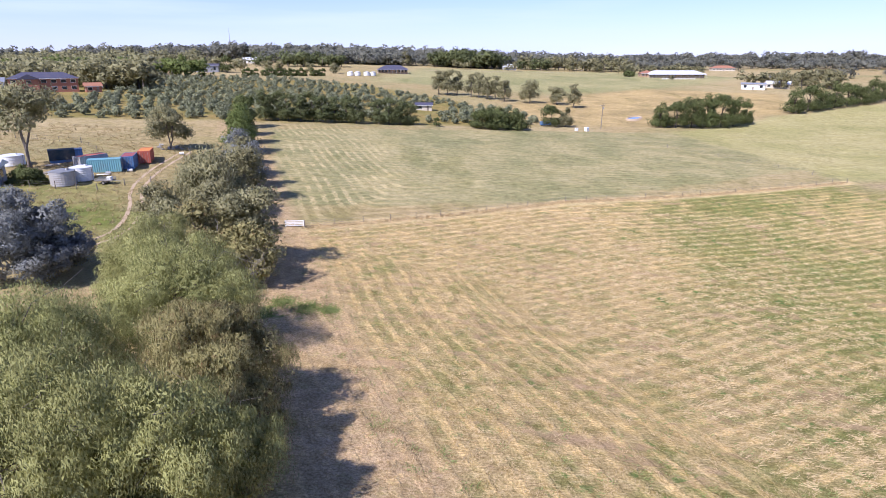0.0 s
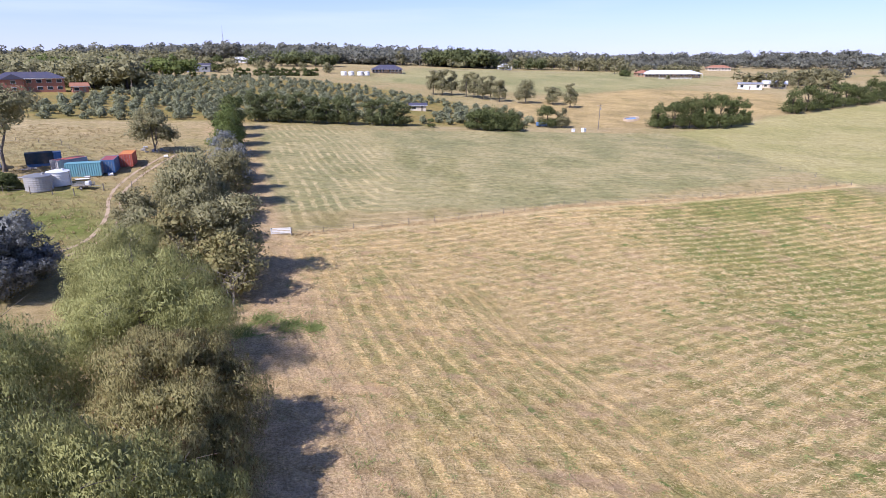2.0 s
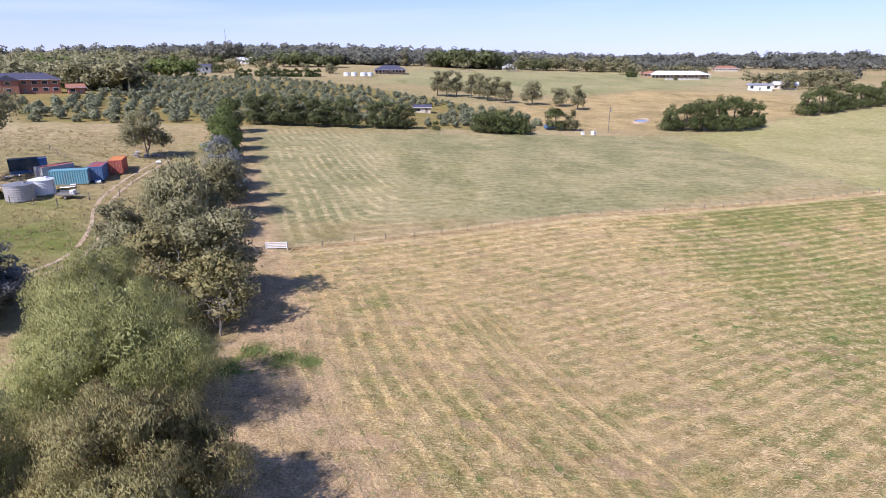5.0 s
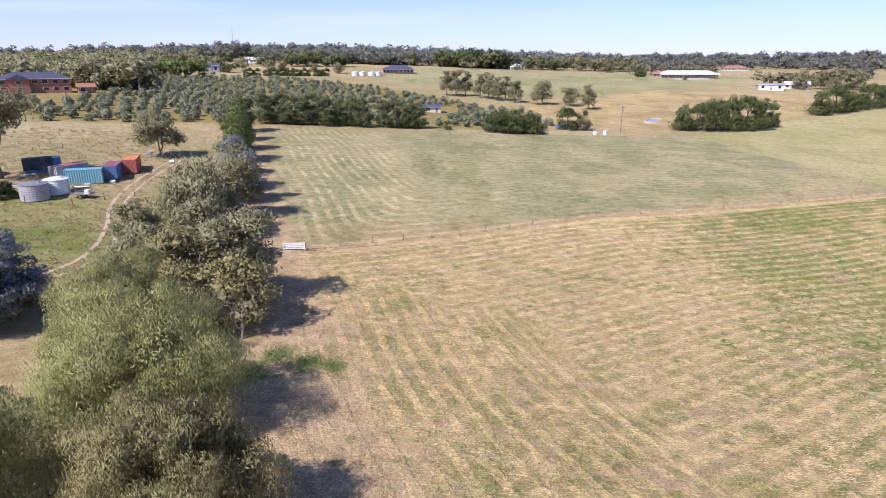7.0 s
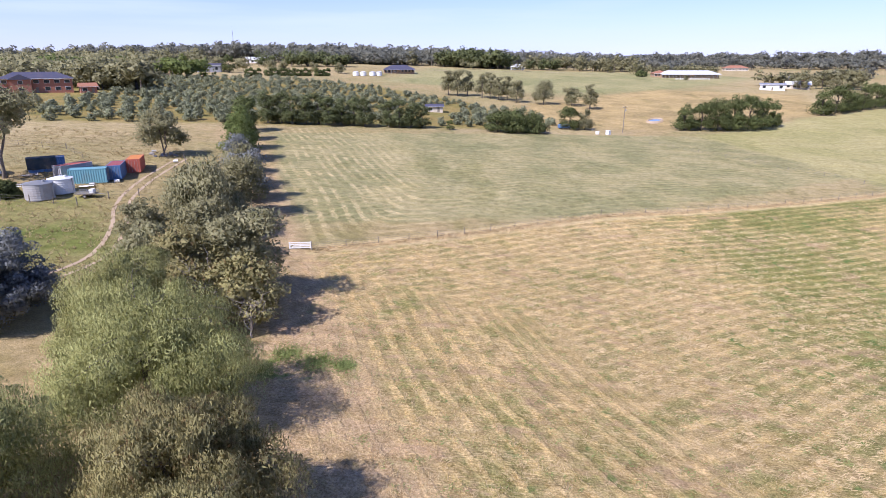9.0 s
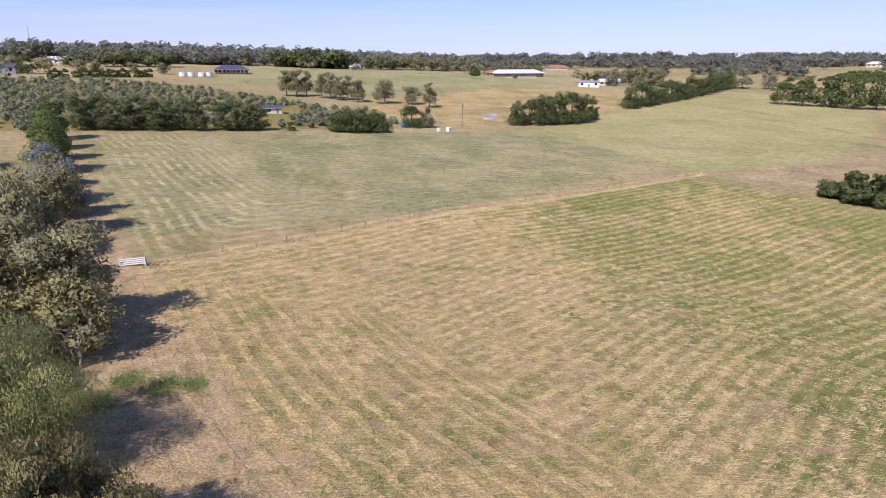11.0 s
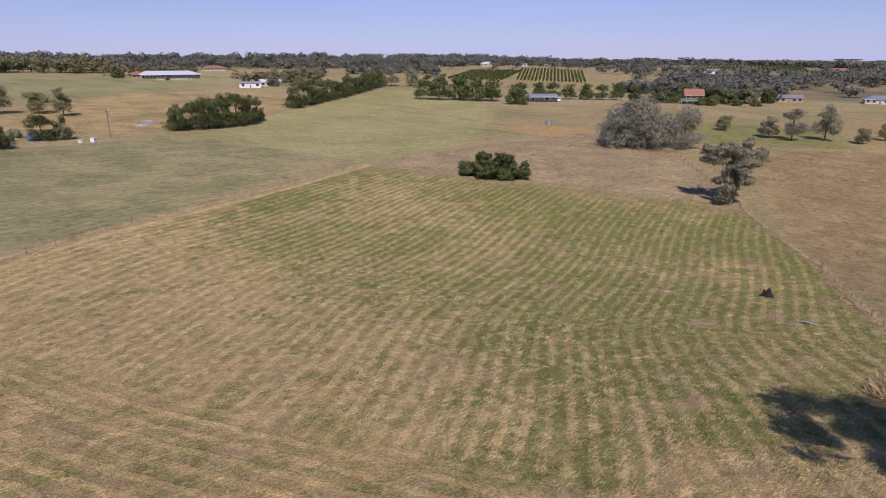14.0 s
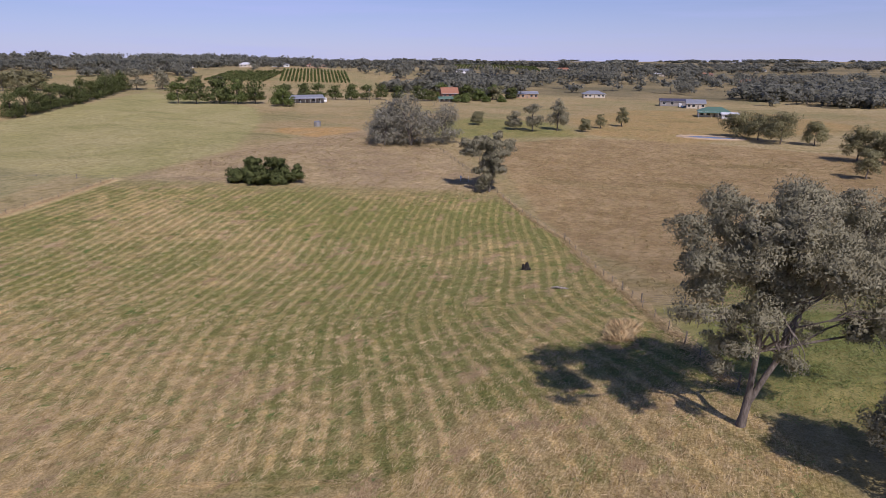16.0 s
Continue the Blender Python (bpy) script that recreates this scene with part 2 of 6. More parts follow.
    lushness = m.math("ADD", lushness, m.math("MULTIPLY", spot(48, 44, 12, 7), 0.55))
    lushness = m.math("ADD", lushness, m.math("MULTIPLY", spot(-10.5, 76, 3.5, 3), 0.8))
    lushness = m.math("SUBTRACT", lushness, m.math("MULTIPLY", spot(30, 12, 10, 5), 0.9))
    lush = m.ramp(m.math("ADD", lushness, m.math("MULTIPLY", m.math("SUBTRACT", mid, 0.5), 1.5)), 0.1, 1.0)
    straw = m.mix(tuft, (0.50, 0.35, 0.15), (0.77, 0.585, 0.295))
    green = m.mix(tuft, (0.135, 0.15, 0.04), (0.285, 0.268, 0.092))
    dead = m.mix(tuft, (0.335, 0.25, 0.115), (0.54, 0.405, 0.205))
    between = m.mix(lush, m.mix(m.ramp(mid, 0.46, 0.62), dead, m.mix(0.4, green, dead)), green)
    broken = m.noise(p, 0.33, 5, 0.7, 0.36, 0.62)
    swathe = m.math("MULTIPLY", m.math("MULTIPLY", swath, m.ramp(fine, 0.3, 0.6, 0.4, 1.0)), m.math("MULTIPLY", m.ramp(broken, 0.0, 1.0, 0.25, 1.0), m.ramp(lush, 0.4, 1.0, 1.0, 0.5)))
    mown = m.mix(swathe, between, straw)
    ang_f, ang_h = math.atan2(0.45, 0.89), math.atan2(0.92, -0.39)
    lie = m.mix(by_hedge, m.scaled(p, (0.7, 5.0, 1.0), -ang_f), m.scaled(p, (0.7, 5.0, 1.0), -ang_h))
    streak = m.noise(lie, 1.0, 5, 0.7, 0.46, 0.62)
    blown = m.noise(m.scaled(lie, (2.0, 1.2, 1.0), 0.3), 1.0, 5, 0.75, 0.52, 0.64)
    mown = m.mix(m.math("MULTIPLY", streak, 0.5), mown, m.mix(lush, (0.262, 0.170, 0.082), (0.135, 0.145, 0.043)))
    mown = m.mix(m.math("MULTIPLY", blown, m.ramp(lush, 0.0, 1.0, 0.6, 0.2)), mown, (0.760, 0.600, 0.360))
    bare = m.noise(m.scaled(p, (0.6, 1.0, 1.0), -ang_f), 0.24, 5, 0.7, 0.55, 0.66)
    mown = m.mix(m.math("MULTIPLY", bare, 0.8), mown, m.mix(fine, (0.26, 0.165, 0.095), (0.50, 0.36, 0.225)))
    clover = m.math("MULTIPLY", m.noise(p, 0.7, 4, 0.6, 0.6, 0.68), m.ramp(lush, 0.0, 0.5, 0.4, 0.9))
    mown = m.mix(clover, mown, (0.11, 0.175, 0.045))
    end = lines_mask(m, [(0, -60), (150, -60), (139, 70), (120, 106), (90, 153), (-60, 153), (-60, 0)], 9.0, m.math("MULTIPLY", wob, 1.6))
    c = m.mix(m.math("MULTIPLY", field, end), c, mown)
    # rows left in the field beyond
    outer = lines_mask(m, [(-31, 93), (20, 125), (40, 150), (10, 190), (-18, 212), (-61, 189)], 9.0, wob)
    c = m.mix(m.math("MULTIPLY", m.math("MULTIPLY", m.math("MULTIPLY", outer, row_fade), swath_out), m.math("MULTIPLY", m.ramp(fine, 0.38, 0.6, 0.1, 0.85), m.noise(p, 0.2, 4, 0.6, 0.38, 0.6))), c, (0.62, 0.49, 0.285))
    outer2 = lines_mask(m, [(-31, 93), (22, 123.5), (97, 150.5), (128, 162), (78, 249), (26, 223), (-18, 212), (-61, 189)], 4.0)
    c = m.mix(m.math("MULTIPLY", m.math("MULTIPLY", outer2, swaths(m.math("MULTIPLY", d2, -1.0))), m.math("MULTIPLY", m.ramp(fine, 0.35, 0.6, 0.1, 0.5), m.noise(p, 0.12, 4, 0.6, 0.35, 0.65))), c, (0.50, 0.405, 0.225))
    # bare strip and drip line along the hedge, uncut strip along the cross fence
    strip = m.math("MULTIPLY", m.ramp(m.math("ABSOLUTE", m.math("ADD", d1, m.math("ADD", m.math("MULTIPLY", wob, 0.5), -1.0))), 7.0, 3.0), m.ramp(m.dot(p, (0, 1, 0)), 196, 186))
    c = m.mix(m.math("MULTIPLY", strip, m.ramp(fine, 0.3, 0.6, 0.35, 0.95)), c, m.mix(tuft, (0.38, 0.26, 0.155), (0.52, 0.385, 0.245)))
    edge = m.math("MULTIPLY", m.ramp(m.math("ABSOLUTE", m.math("ADD", d2, m.math("MULTIPLY", wob, 0.15))), 2.4, 1.0), lines_mask(m, [(-26, 80), (100, 140), (97, 170), (-26, 110)], 1.0))
    c = m.mix(m.math("MULTIPLY", edge, m.ramp(fine, 0.3, 0.55, 0.4, 0.95)), c, (0.57, 0.455, 0.26))
    weeds = lines_mask(m, [(-22, 56.5), (-13.5, 58), (-14, 61.5), (-21, 62.5)], 1.2, m.math("MULTIPLY", wob, 0.4))
    c = m.mix(m.math("MULTIPLY", weeds, m.noise(p, 0.5, 3, 0.6, 0.48, 0.62)), c, (0.124, 0.190, 0.027))
    drift = m.noise(m.scaled(p, (0.22, 1.0, 1.0), -0.47), 0.55, 5, 0.65, 0.36, 0.66)
    c = m.mix(m.math("MULTIPLY", drift, 0.35), c, m.mix(1.0, c, (0.734, 0.740, 0.484), "MULTIPLY"))
    patchy = m.noise(p, 0.075, 5, 0.62, 0.5, 0.68)
    c = m.mix(m.math("MULTIPLY", patchy, 0.3), c, m.mix(1.0, c, (1.25, 1.2, 1.12), "MULTIPLY"))
    # grass clumps a pace across, darker at their hearts
    clump = m.noise(p, 0.8, 4, 0.72)
    c = m.mix(m.ramp(clump, 0.5, 0.62, 0.0, 0.55), c, m.mix(1.0, c, (0.60, 0.60, 0.50), "MULTIPLY"))
    c = m.mix(m.ramp(clump, 0.48, 0.38, 0.0, 0.5), c, m.mix(1.0, c, (1.34, 1.30, 1.24), "MULTIPLY"))
    mottle = m.noise(p, 0.45, 6, 0.8)
    c = m.mix(m.ramp(mottle, 0.5, 0.68, 0.0, 0.55), c, m.mix(1.0, c, (0.62, 0.62, 0.56), "MULTIPLY"))
    c = m.mix(m.ramp(mottle, 0.48, 0.32, 0.0, 0.5), c, m.mix(1.0, c, (1.3, 1.27, 1.2), "MULTIPLY"))
    grit = m.noise(p, 7.5, 5, 0.8)
    c = m.mix(m.ramp(grit, 0.5, 0.64, 0.0, 0.55), c, m.mix(1.0, c, (0.5, 0.5, 0.42), "MULTIPLY"))
    c = m.mix(m.ramp(grit, 0.48, 0.36, 0.0, 0.6), c, m.mix(1.0, c, (1.5, 1.46, 1.4), "MULTIPLY"))
    stain = m.noise(m.scaled(p, (1.0, 0.3, 1.0), 0.9), 0.07, 4, 0.6, 0.57, 0.66)
    c = m.mix(m.math("MULTIPLY", m.math("MULTIPLY", stain, 0.5), m.ramp(field, 0.0, 1.0, 1.0, 0.0)), c, m.mix(1.0, c, (0.62, 0.68, 0.55), "MULTIPLY"))
    # fine straw and clods everywhere
    c = m.mix(m.ramp(fine, 0.25, 0.75, 0.0, 0.5), c, m.mix(1.0, c, (1.35, 1.3, 1.2), "MULTIPLY"))
    c = m.mix(m.ramp(tuft, 0.0, 0.45, 0.42, 0.0), c, m.mix(1.0, c, (0.540, 0.520, 0.351), "MULTIPLY"))
    m.bump(m.math("ADD", m.math("MULTIPLY", tuft, 0.6), m.math("MULTIPLY", m.math("MULTIPLY", swath, field), 0.9)), 0.55, 0.14)
    return m.done(c, 0.95, 0, 0.15)


PASTURE = ground_material()
GUM = foliage("gum_leaves", (0.19, 0.188, 0.085), (0.35, 0.33, 0.18), (0.19, 0.14, 0.075), 0.2)
WEEPING = foliage("weeping_leaves", (0.205, 0.22, 0.07), (0.44, 0.44, 0.175), (0.22, 0.17, 0.08), 0.15)
BROWNING = foliage("browning_leaves", (0.20, 0.19, 0.075), (0.40, 0.36, 0.16), (0.20, 0.12, 0.055), 0.35)
SILVER = foliage("silver_leaves", (0.16, 0.17, 0.155), (0.30, 0.31, 0.295), (0.2, 0.17, 0.12), 0.06)
GREYGUM = foliage("grey_gum_leaves", (0.215, 0.205, 0.13), (0.385, 0.36, 0.24), (0.17, 0.13, 0.09), 0.15)
PALEGUM = foliage("pale_gum_leaves", (0.23, 0.225, 0.165), (0.38, 0.365, 0.285), (0.22, 0.18, 0.12), 0.1)
PINE = foliage("pine_needles", (0.055, 0.074, 0.022), (0.14, 0.162, 0.055), (0.1, 0.09, 0.04), 0.06, 0.12)
BRIGHT = foliage("bright_leaves", (0.09, 0.130, 0.035), (0.20, 0.240, 0.08), (0.2, 0.2, 0.05), 0.08)
SHELTER = foliage("shelter_leaves", (0.085, 0.105, 0.04), (0.18, 0.20, 0.085), (0.15, 0.14, 0.06), 0.08)
OLIVE = foliage("olive_leaves", (0.20, 0.215, 0.115), (0.34, 0.355, 0.22), (0.15, 0.14, 0.08), 0.08)
# distance haze put into the leaf colour: paler, blue-grey, low in contrast
HAZED_WOODS = foliage("far_tree_leaves", (0.19, 0.195, 0.145), (0.28, 0.28, 0.225), (0.15, 0.12, 0.075), 0.12, 0.5)
VINE = foliage("vine_leaves", (0.06, 0.09, 0.025), (0.13, 0.16, 0.05))
DRYGRASS = foliage("dry_grass", (0.30, 0.22, 0.10), (0.46, 0.36, 0.19), (0.2, 0.19, 0.07), 0.2, 0.2, 0.8)
BARK = bark("grey_bark", (0.11, 0.09, 0.07), (0.24, 0.20, 0.165))
PALEBARK = bark("pale_dead_wood", (0.22, 0.19, 0.16), (0.42, 0.37, 0.32))
DARKBARK = bark("dark_bark", (0.05, 0.04, 0.032), (0.14, 0.11, 0.085))
TIMBER = bark("weathered_timber", (0.16, 0.13, 0.10), (0.32, 0.28, 0.23))
CHARRED = bark("charred_wood", (0.012, 0.01, 0.009), (0.05, 0.042, 0.036))
STEEL = paint("galvanised_steel", (0.46, 0.46, 0.45), 0.45, 0.7, 0.3)
WIRE = paint("fence_wire", (0.22, 0.20, 0.18), 0.6, 0.5, 0.2)
WHITE = paint("white_paint", (0.78, 0.78, 0.76), 0.5, 0, 0.12)
CREAM = paint("cream_wall", (0.60, 0.53, 0.42), 0.8, 0, 0.15)
BRICK = paint("red_brick", (0.34, 0.145, 0.095), 0.85, 0, 0.2, 3.0)
TANBRICK = paint("tan_brick", (0.42, 0.28, 0.18), 0.85, 0, 0.2, 3.0)
STONEWALL = paint("grey_wall", (0.30, 0.28, 0.26), 0.85, 0, 0.2)
DARKROOF = paint("slate_blue_roof", (0.085, 0.085, 0.125), 0.5, 0.2, 0.2)
GREYROOF = paint("grey_roof_sheet", (0.40, 0.41, 0.43), 0.4, 0.5, 0.2)
WHITEROOF = paint("pale_roof_sheet", (0.74, 0.75, 0.76), 0.4, 0.2, 0.12)
REDROOF = paint("terracotta_roof", (0.33, 0.15, 0.09), 0.75, 0, 0.2)
GREENROOF = paint("green_roof_sheet", (0.10, 0.20, 0.15), 0.5, 0.2, 0.2)
GLASS = Mat("window_glass").done((0.03, 0.035, 0.04), 0.08, 0, 0.6)
TEAL = paint("teal_paint", (0.17, 0.37, 0.41), 0.5, 0.1, 0.25)
BLUE = paint("blue_paint", (0.09, 0.19, 0.36), 0.5, 0.1, 0.25)
RUST = paint("rust_red_paint", (0.52, 0.13, 0.085), 0.6, 0.1, 0.3)
ORANGE = paint("orange_paint", (0.60, 0.22, 0.06), 0.6, 0.1, 0.25)
MAROON = paint("maroon_paint", (0.30, 0.075, 0.085), 0.6, 0.1, 0.25)
LIGHTGREY = paint("light_grey_paint", (0.42, 0.41, 0.40), 0.6, 0.1, 0.3)
TARP = paint("dark_shade_cloth", (0.025, 0.045, 0.055), 0.8, 0, 0.3)
RUBBER = paint("rubber", (0.02, 0.02, 0.022), 0.8)
EARTH = paint("bare_earth", (0.48, 0.36, 0.235), 0.95, 0, 0.35, 1.0)
WATER = Mat("pond_water").done((0.05, 0.07, 0.09), 0.06, 0, 0.5)


# ---- shapes ----
def mesh_of(name, verts, faces, mats, smooth=False):
    """A mesh from arrays; faces all with the same number of corners."""
    verts, faces = np.asarray(verts, np.float32), np.asarray(faces, np.int32)
    me = bpy.data.meshes.new(name)
    k = faces.shape[1]
    me.vertices.add(len(verts))
    me.vertices.foreach_set("co", verts.ravel())
    me.loops.add(faces.size)
    me.loops.foreach_set("vertex_index", faces.ravel())
    me.polygons.add(len(faces))
    me.polygons.foreach_set("loop_start", np.arange(0, faces.size, k, dtype=np.int32))
    me.polygons.foreach_set("use_smooth", np.full(len(faces), smooth))
    me.update(calc_edges=True)
    for mat in mats if isinstance(mats, (list, tuple)) else [mats]:
        me.materials.append(mat)
    return me


def part_of(name, me, parent, label=""):
    ob = new(name, me)
    ob.parent = parent
    return tagged(ob, label)


def part(name, bm, mat, parent, label=""):
    me = bpy.data.meshes.new(name)
    bm.normal_update()
    bm.to_mesh(me)
    bm.free()
    me.materials.append(mat)
    if parent is None:
        return tagged(new(name, me), label)
    return part_of(name, me, parent, label)


def thing(name, m, label, category, group="", kind=""):
    ob = new(name)
    ob.empty_display_size = 0.3
    ob.matrix_basis = m
    return tagged(ob, label, category, group, kind)


def box(bm, x0, y0, z0, x1, y1, z1, bevel=0.0):
    """A box between two corners, its edges rounded."""
    m = Matrix.LocRotScale(((x0 + x1) / 2, (y0 + y1) / 2, (z0 + z1) / 2), None, (abs(x1 - x0), abs(y1 - y0), abs(z1 - z0)))
    made = bmesh.ops.create_cube(bm, size=1, matrix=m)
    if bevel:
        edges = list({e for v in made["verts"] for e in v.link_edges})
        bmesh.ops.bevel(bm, geom=edges, offset=bevel, segments=1, affect="EDGES")
    return bm


def rod(bm, a, b, r0, r1=None, sides=8):
    a, b = Vector(a), Vector(b)
    d = b - a
    m = Matrix.Translation((a + b) / 2) @ d.to_track_quat("Z", "Y").to_matrix().to_4x4()
    bmesh.ops.create_cone(bm, cap_ends=True, segments=sides, radius1=r0, radius2=r0 if r1 is None else r1, depth=d.length, matrix=m)
    return bm


def fresh():
    return bmesh.new()


def tube(path, radii, sides=7):
    """Vertices and quads of a bent, tapering tube."""
    path, verts, faces = [Vector(p) for p in path], [], []
    for i, p in enumerate(path):
        d = (path[min(i + 1, len(path) - 1)] - path[max(i - 1, 0)]).normalized()
        u = d.orthogonal().normalized() if i == 0 else (u - d * u.dot(d)).normalized()
        w = d.cross(u)
        for k in range(sides):
            a = 2 * math.pi * k / sides
            verts.append(p + (u * math.cos(a) + w * math.sin(a)) * radii[i])
    for i in range(len(path) - 1):
        for k in range(sides):
            n = (k + 1) % sides
            faces.append((i * sides + k, i * sides + n, (i + 1) * sides + n, (i + 1) * sides + k))
    return verts, faces


def limb_path(rng, a, b, steps=5, bend=0.12):
    a, b = np.array(a, float), np.array(b, float)
    length = np.linalg.norm(b - a)
    pts = [a + (b - a) * i / steps + (rng.normal(0, bend, 3) * length * (0 < i < steps) * np.array((1, 1, 0.5))) for i in range(steps + 1)]
    pts[1:-1] = [p + np.array((0, 0, 0.08 * length * math.sin(math.pi * i / steps))) for i, p in enumerate(pts[1:-1], 1)]
    return pts


def sphere_dirs(rng, n):
    d = rng.normal(0, 1, (n, 3))
    return d / np.linalg.norm(d, axis=1)[:, None]


def leaf_tris(rng, p, d, size, width, droop, outward=0.6):
    """One tapered leaf spray at each point p, facing about d; droop turns it downwards."""
    n = len(p)
    axis = rng.normal(0, 1, (n, 3)) * (1 - 0.5 * droop)
    axis[:, 2] -= droop * 1.8
    axis /= np.linalg.norm(axis, axis=1)[:, None]
    nor = d * outward + rng.normal(0, 1, (n, 3)) * (1 - outward)
    nor[:, 2] += 0.15
    wide = np.cross(axis, nor)
    wide /= np.linalg.norm(wide, axis=1)[:, None] + 1e-6
    ln, wd = size * rng.uniform(0.6, 1.35, (n, 1)), width * rng.uniform(0.7, 1.3, (n, 1))
    v = np.stack([p - axis * ln / 2 + wide * wd / 2, p - axis * ln * 0.35 - wide * wd / 2, p + axis * ln / 2], 1)
    face = np.cross(v[:, 1] - v[:, 0], v[:, 2] - v[:, 0])
    away = (face * (d + np.array((0, 0, 0.3)))).sum(1) < 0
    v[away] = v[away][:, ::-1]
    return v.reshape(-1, 3)


def leaf_cloud(rng, blobs, subs, per, size, width, droop=0.0, sub=0.42, lining=0.3, low=False, inner=0.35, fuzz=0.16, outward=0.6):
    """A crown: leaf masses over the shells of ellipsoids (x, y, z, rx, ry, rz), each broken into
    smaller sprays, with a loose lining of larger leaves inside. Returns vertices, triangles and soft normals."""
    blobs = np.array(blobs, float)
    area = (blobs[:, 3] * blobs[:, 4] * blobs[:, 5]) ** 0.67
    which = rng.choice(len(blobs), subs, p=area / area.sum())
    d = sphere_dirs(rng, subs)
    if not low:
        d[:, 2] = np.where((d[:, 2] < -0.35) & (rng.random(subs) < 0.75), -d[:, 2], d[:, 2])
    centre = blobs[which, :3] + d * blobs[which, 3:6] * rng.uniform(inner, 0.98, (subs, 1))
    rs = blobs[which, 3:6].mean(1) * sub * rng.uniform(0.65, 1.3, subs)
    n = subs * per
    c, dm, r = np.repeat(centre, per, 0), np.repeat(d, per, 0), np.repeat(rs, per)
    e = sphere_dirs(rng, n)
    e[:, 2] = np.where((e[:, 2] < -0.2) & (rng.random(n) < 0.5), -e[:, 2], e[:, 2])
    reach = rng.uniform(0.2, 1.0, n) ** 0.5 + np.maximum(0, rng.normal(0, fuzz, n))
    p = c + e * (r * reach)[:, None] * np.array((1.1, 1.1, 0.75))
    p[:, 2] -= droop * r * rng.uniform(0, 1, n) ** 2 * np.where(e[:, 2] < 0.4, 1.1, 0.1)
    mid = blobs[:, :3].mean(0)
    out = (c - mid) / (np.linalg.norm(c - mid, axis=1)[:, None] + 1e-6)
    soft = e * 0.6 + dm * 0.3 + out * 0.15 + np.array((0, 0, 0.15)) + rng.normal(0, 0.16, (n, 3))
    v = leaf_tris(rng, p, e, size, width, droop, outward)
    k = int(n * lining / 2)
    w = rng.choice(len(blobs), k, p=area / area.sum())
    e2 = sphere_dirs(rng, k)
    p2 = blobs[w, :3] + e2 * blobs[w, 3:6] * rng.uniform(0.45, 0.72, (k, 1))
    v2 = leaf_tris(rng, p2, e2, size * 1.6, width * 1.9, droop * 0.5, 0.8)
    v, soft = np.concatenate([v, v2]), np.concatenate([soft, e2 + rng.normal(0, 0.3, (k, 3))])
    soft /= np.linalg.norm(soft, axis=1)[:, None]
    return v, np.arange(len(v)).reshape(-1, 3), np.repeat(soft, 3, 0)


def leafy(name, cloud, mat):
    """A mesh of leaves shaded as the mass that they make."""
    v, f, soft = cloud
    me = mesh_of(name, v, f, mat, True)
    me.normals_split_custom_set_from_vertices(soft.astype(np.float32))
    return me


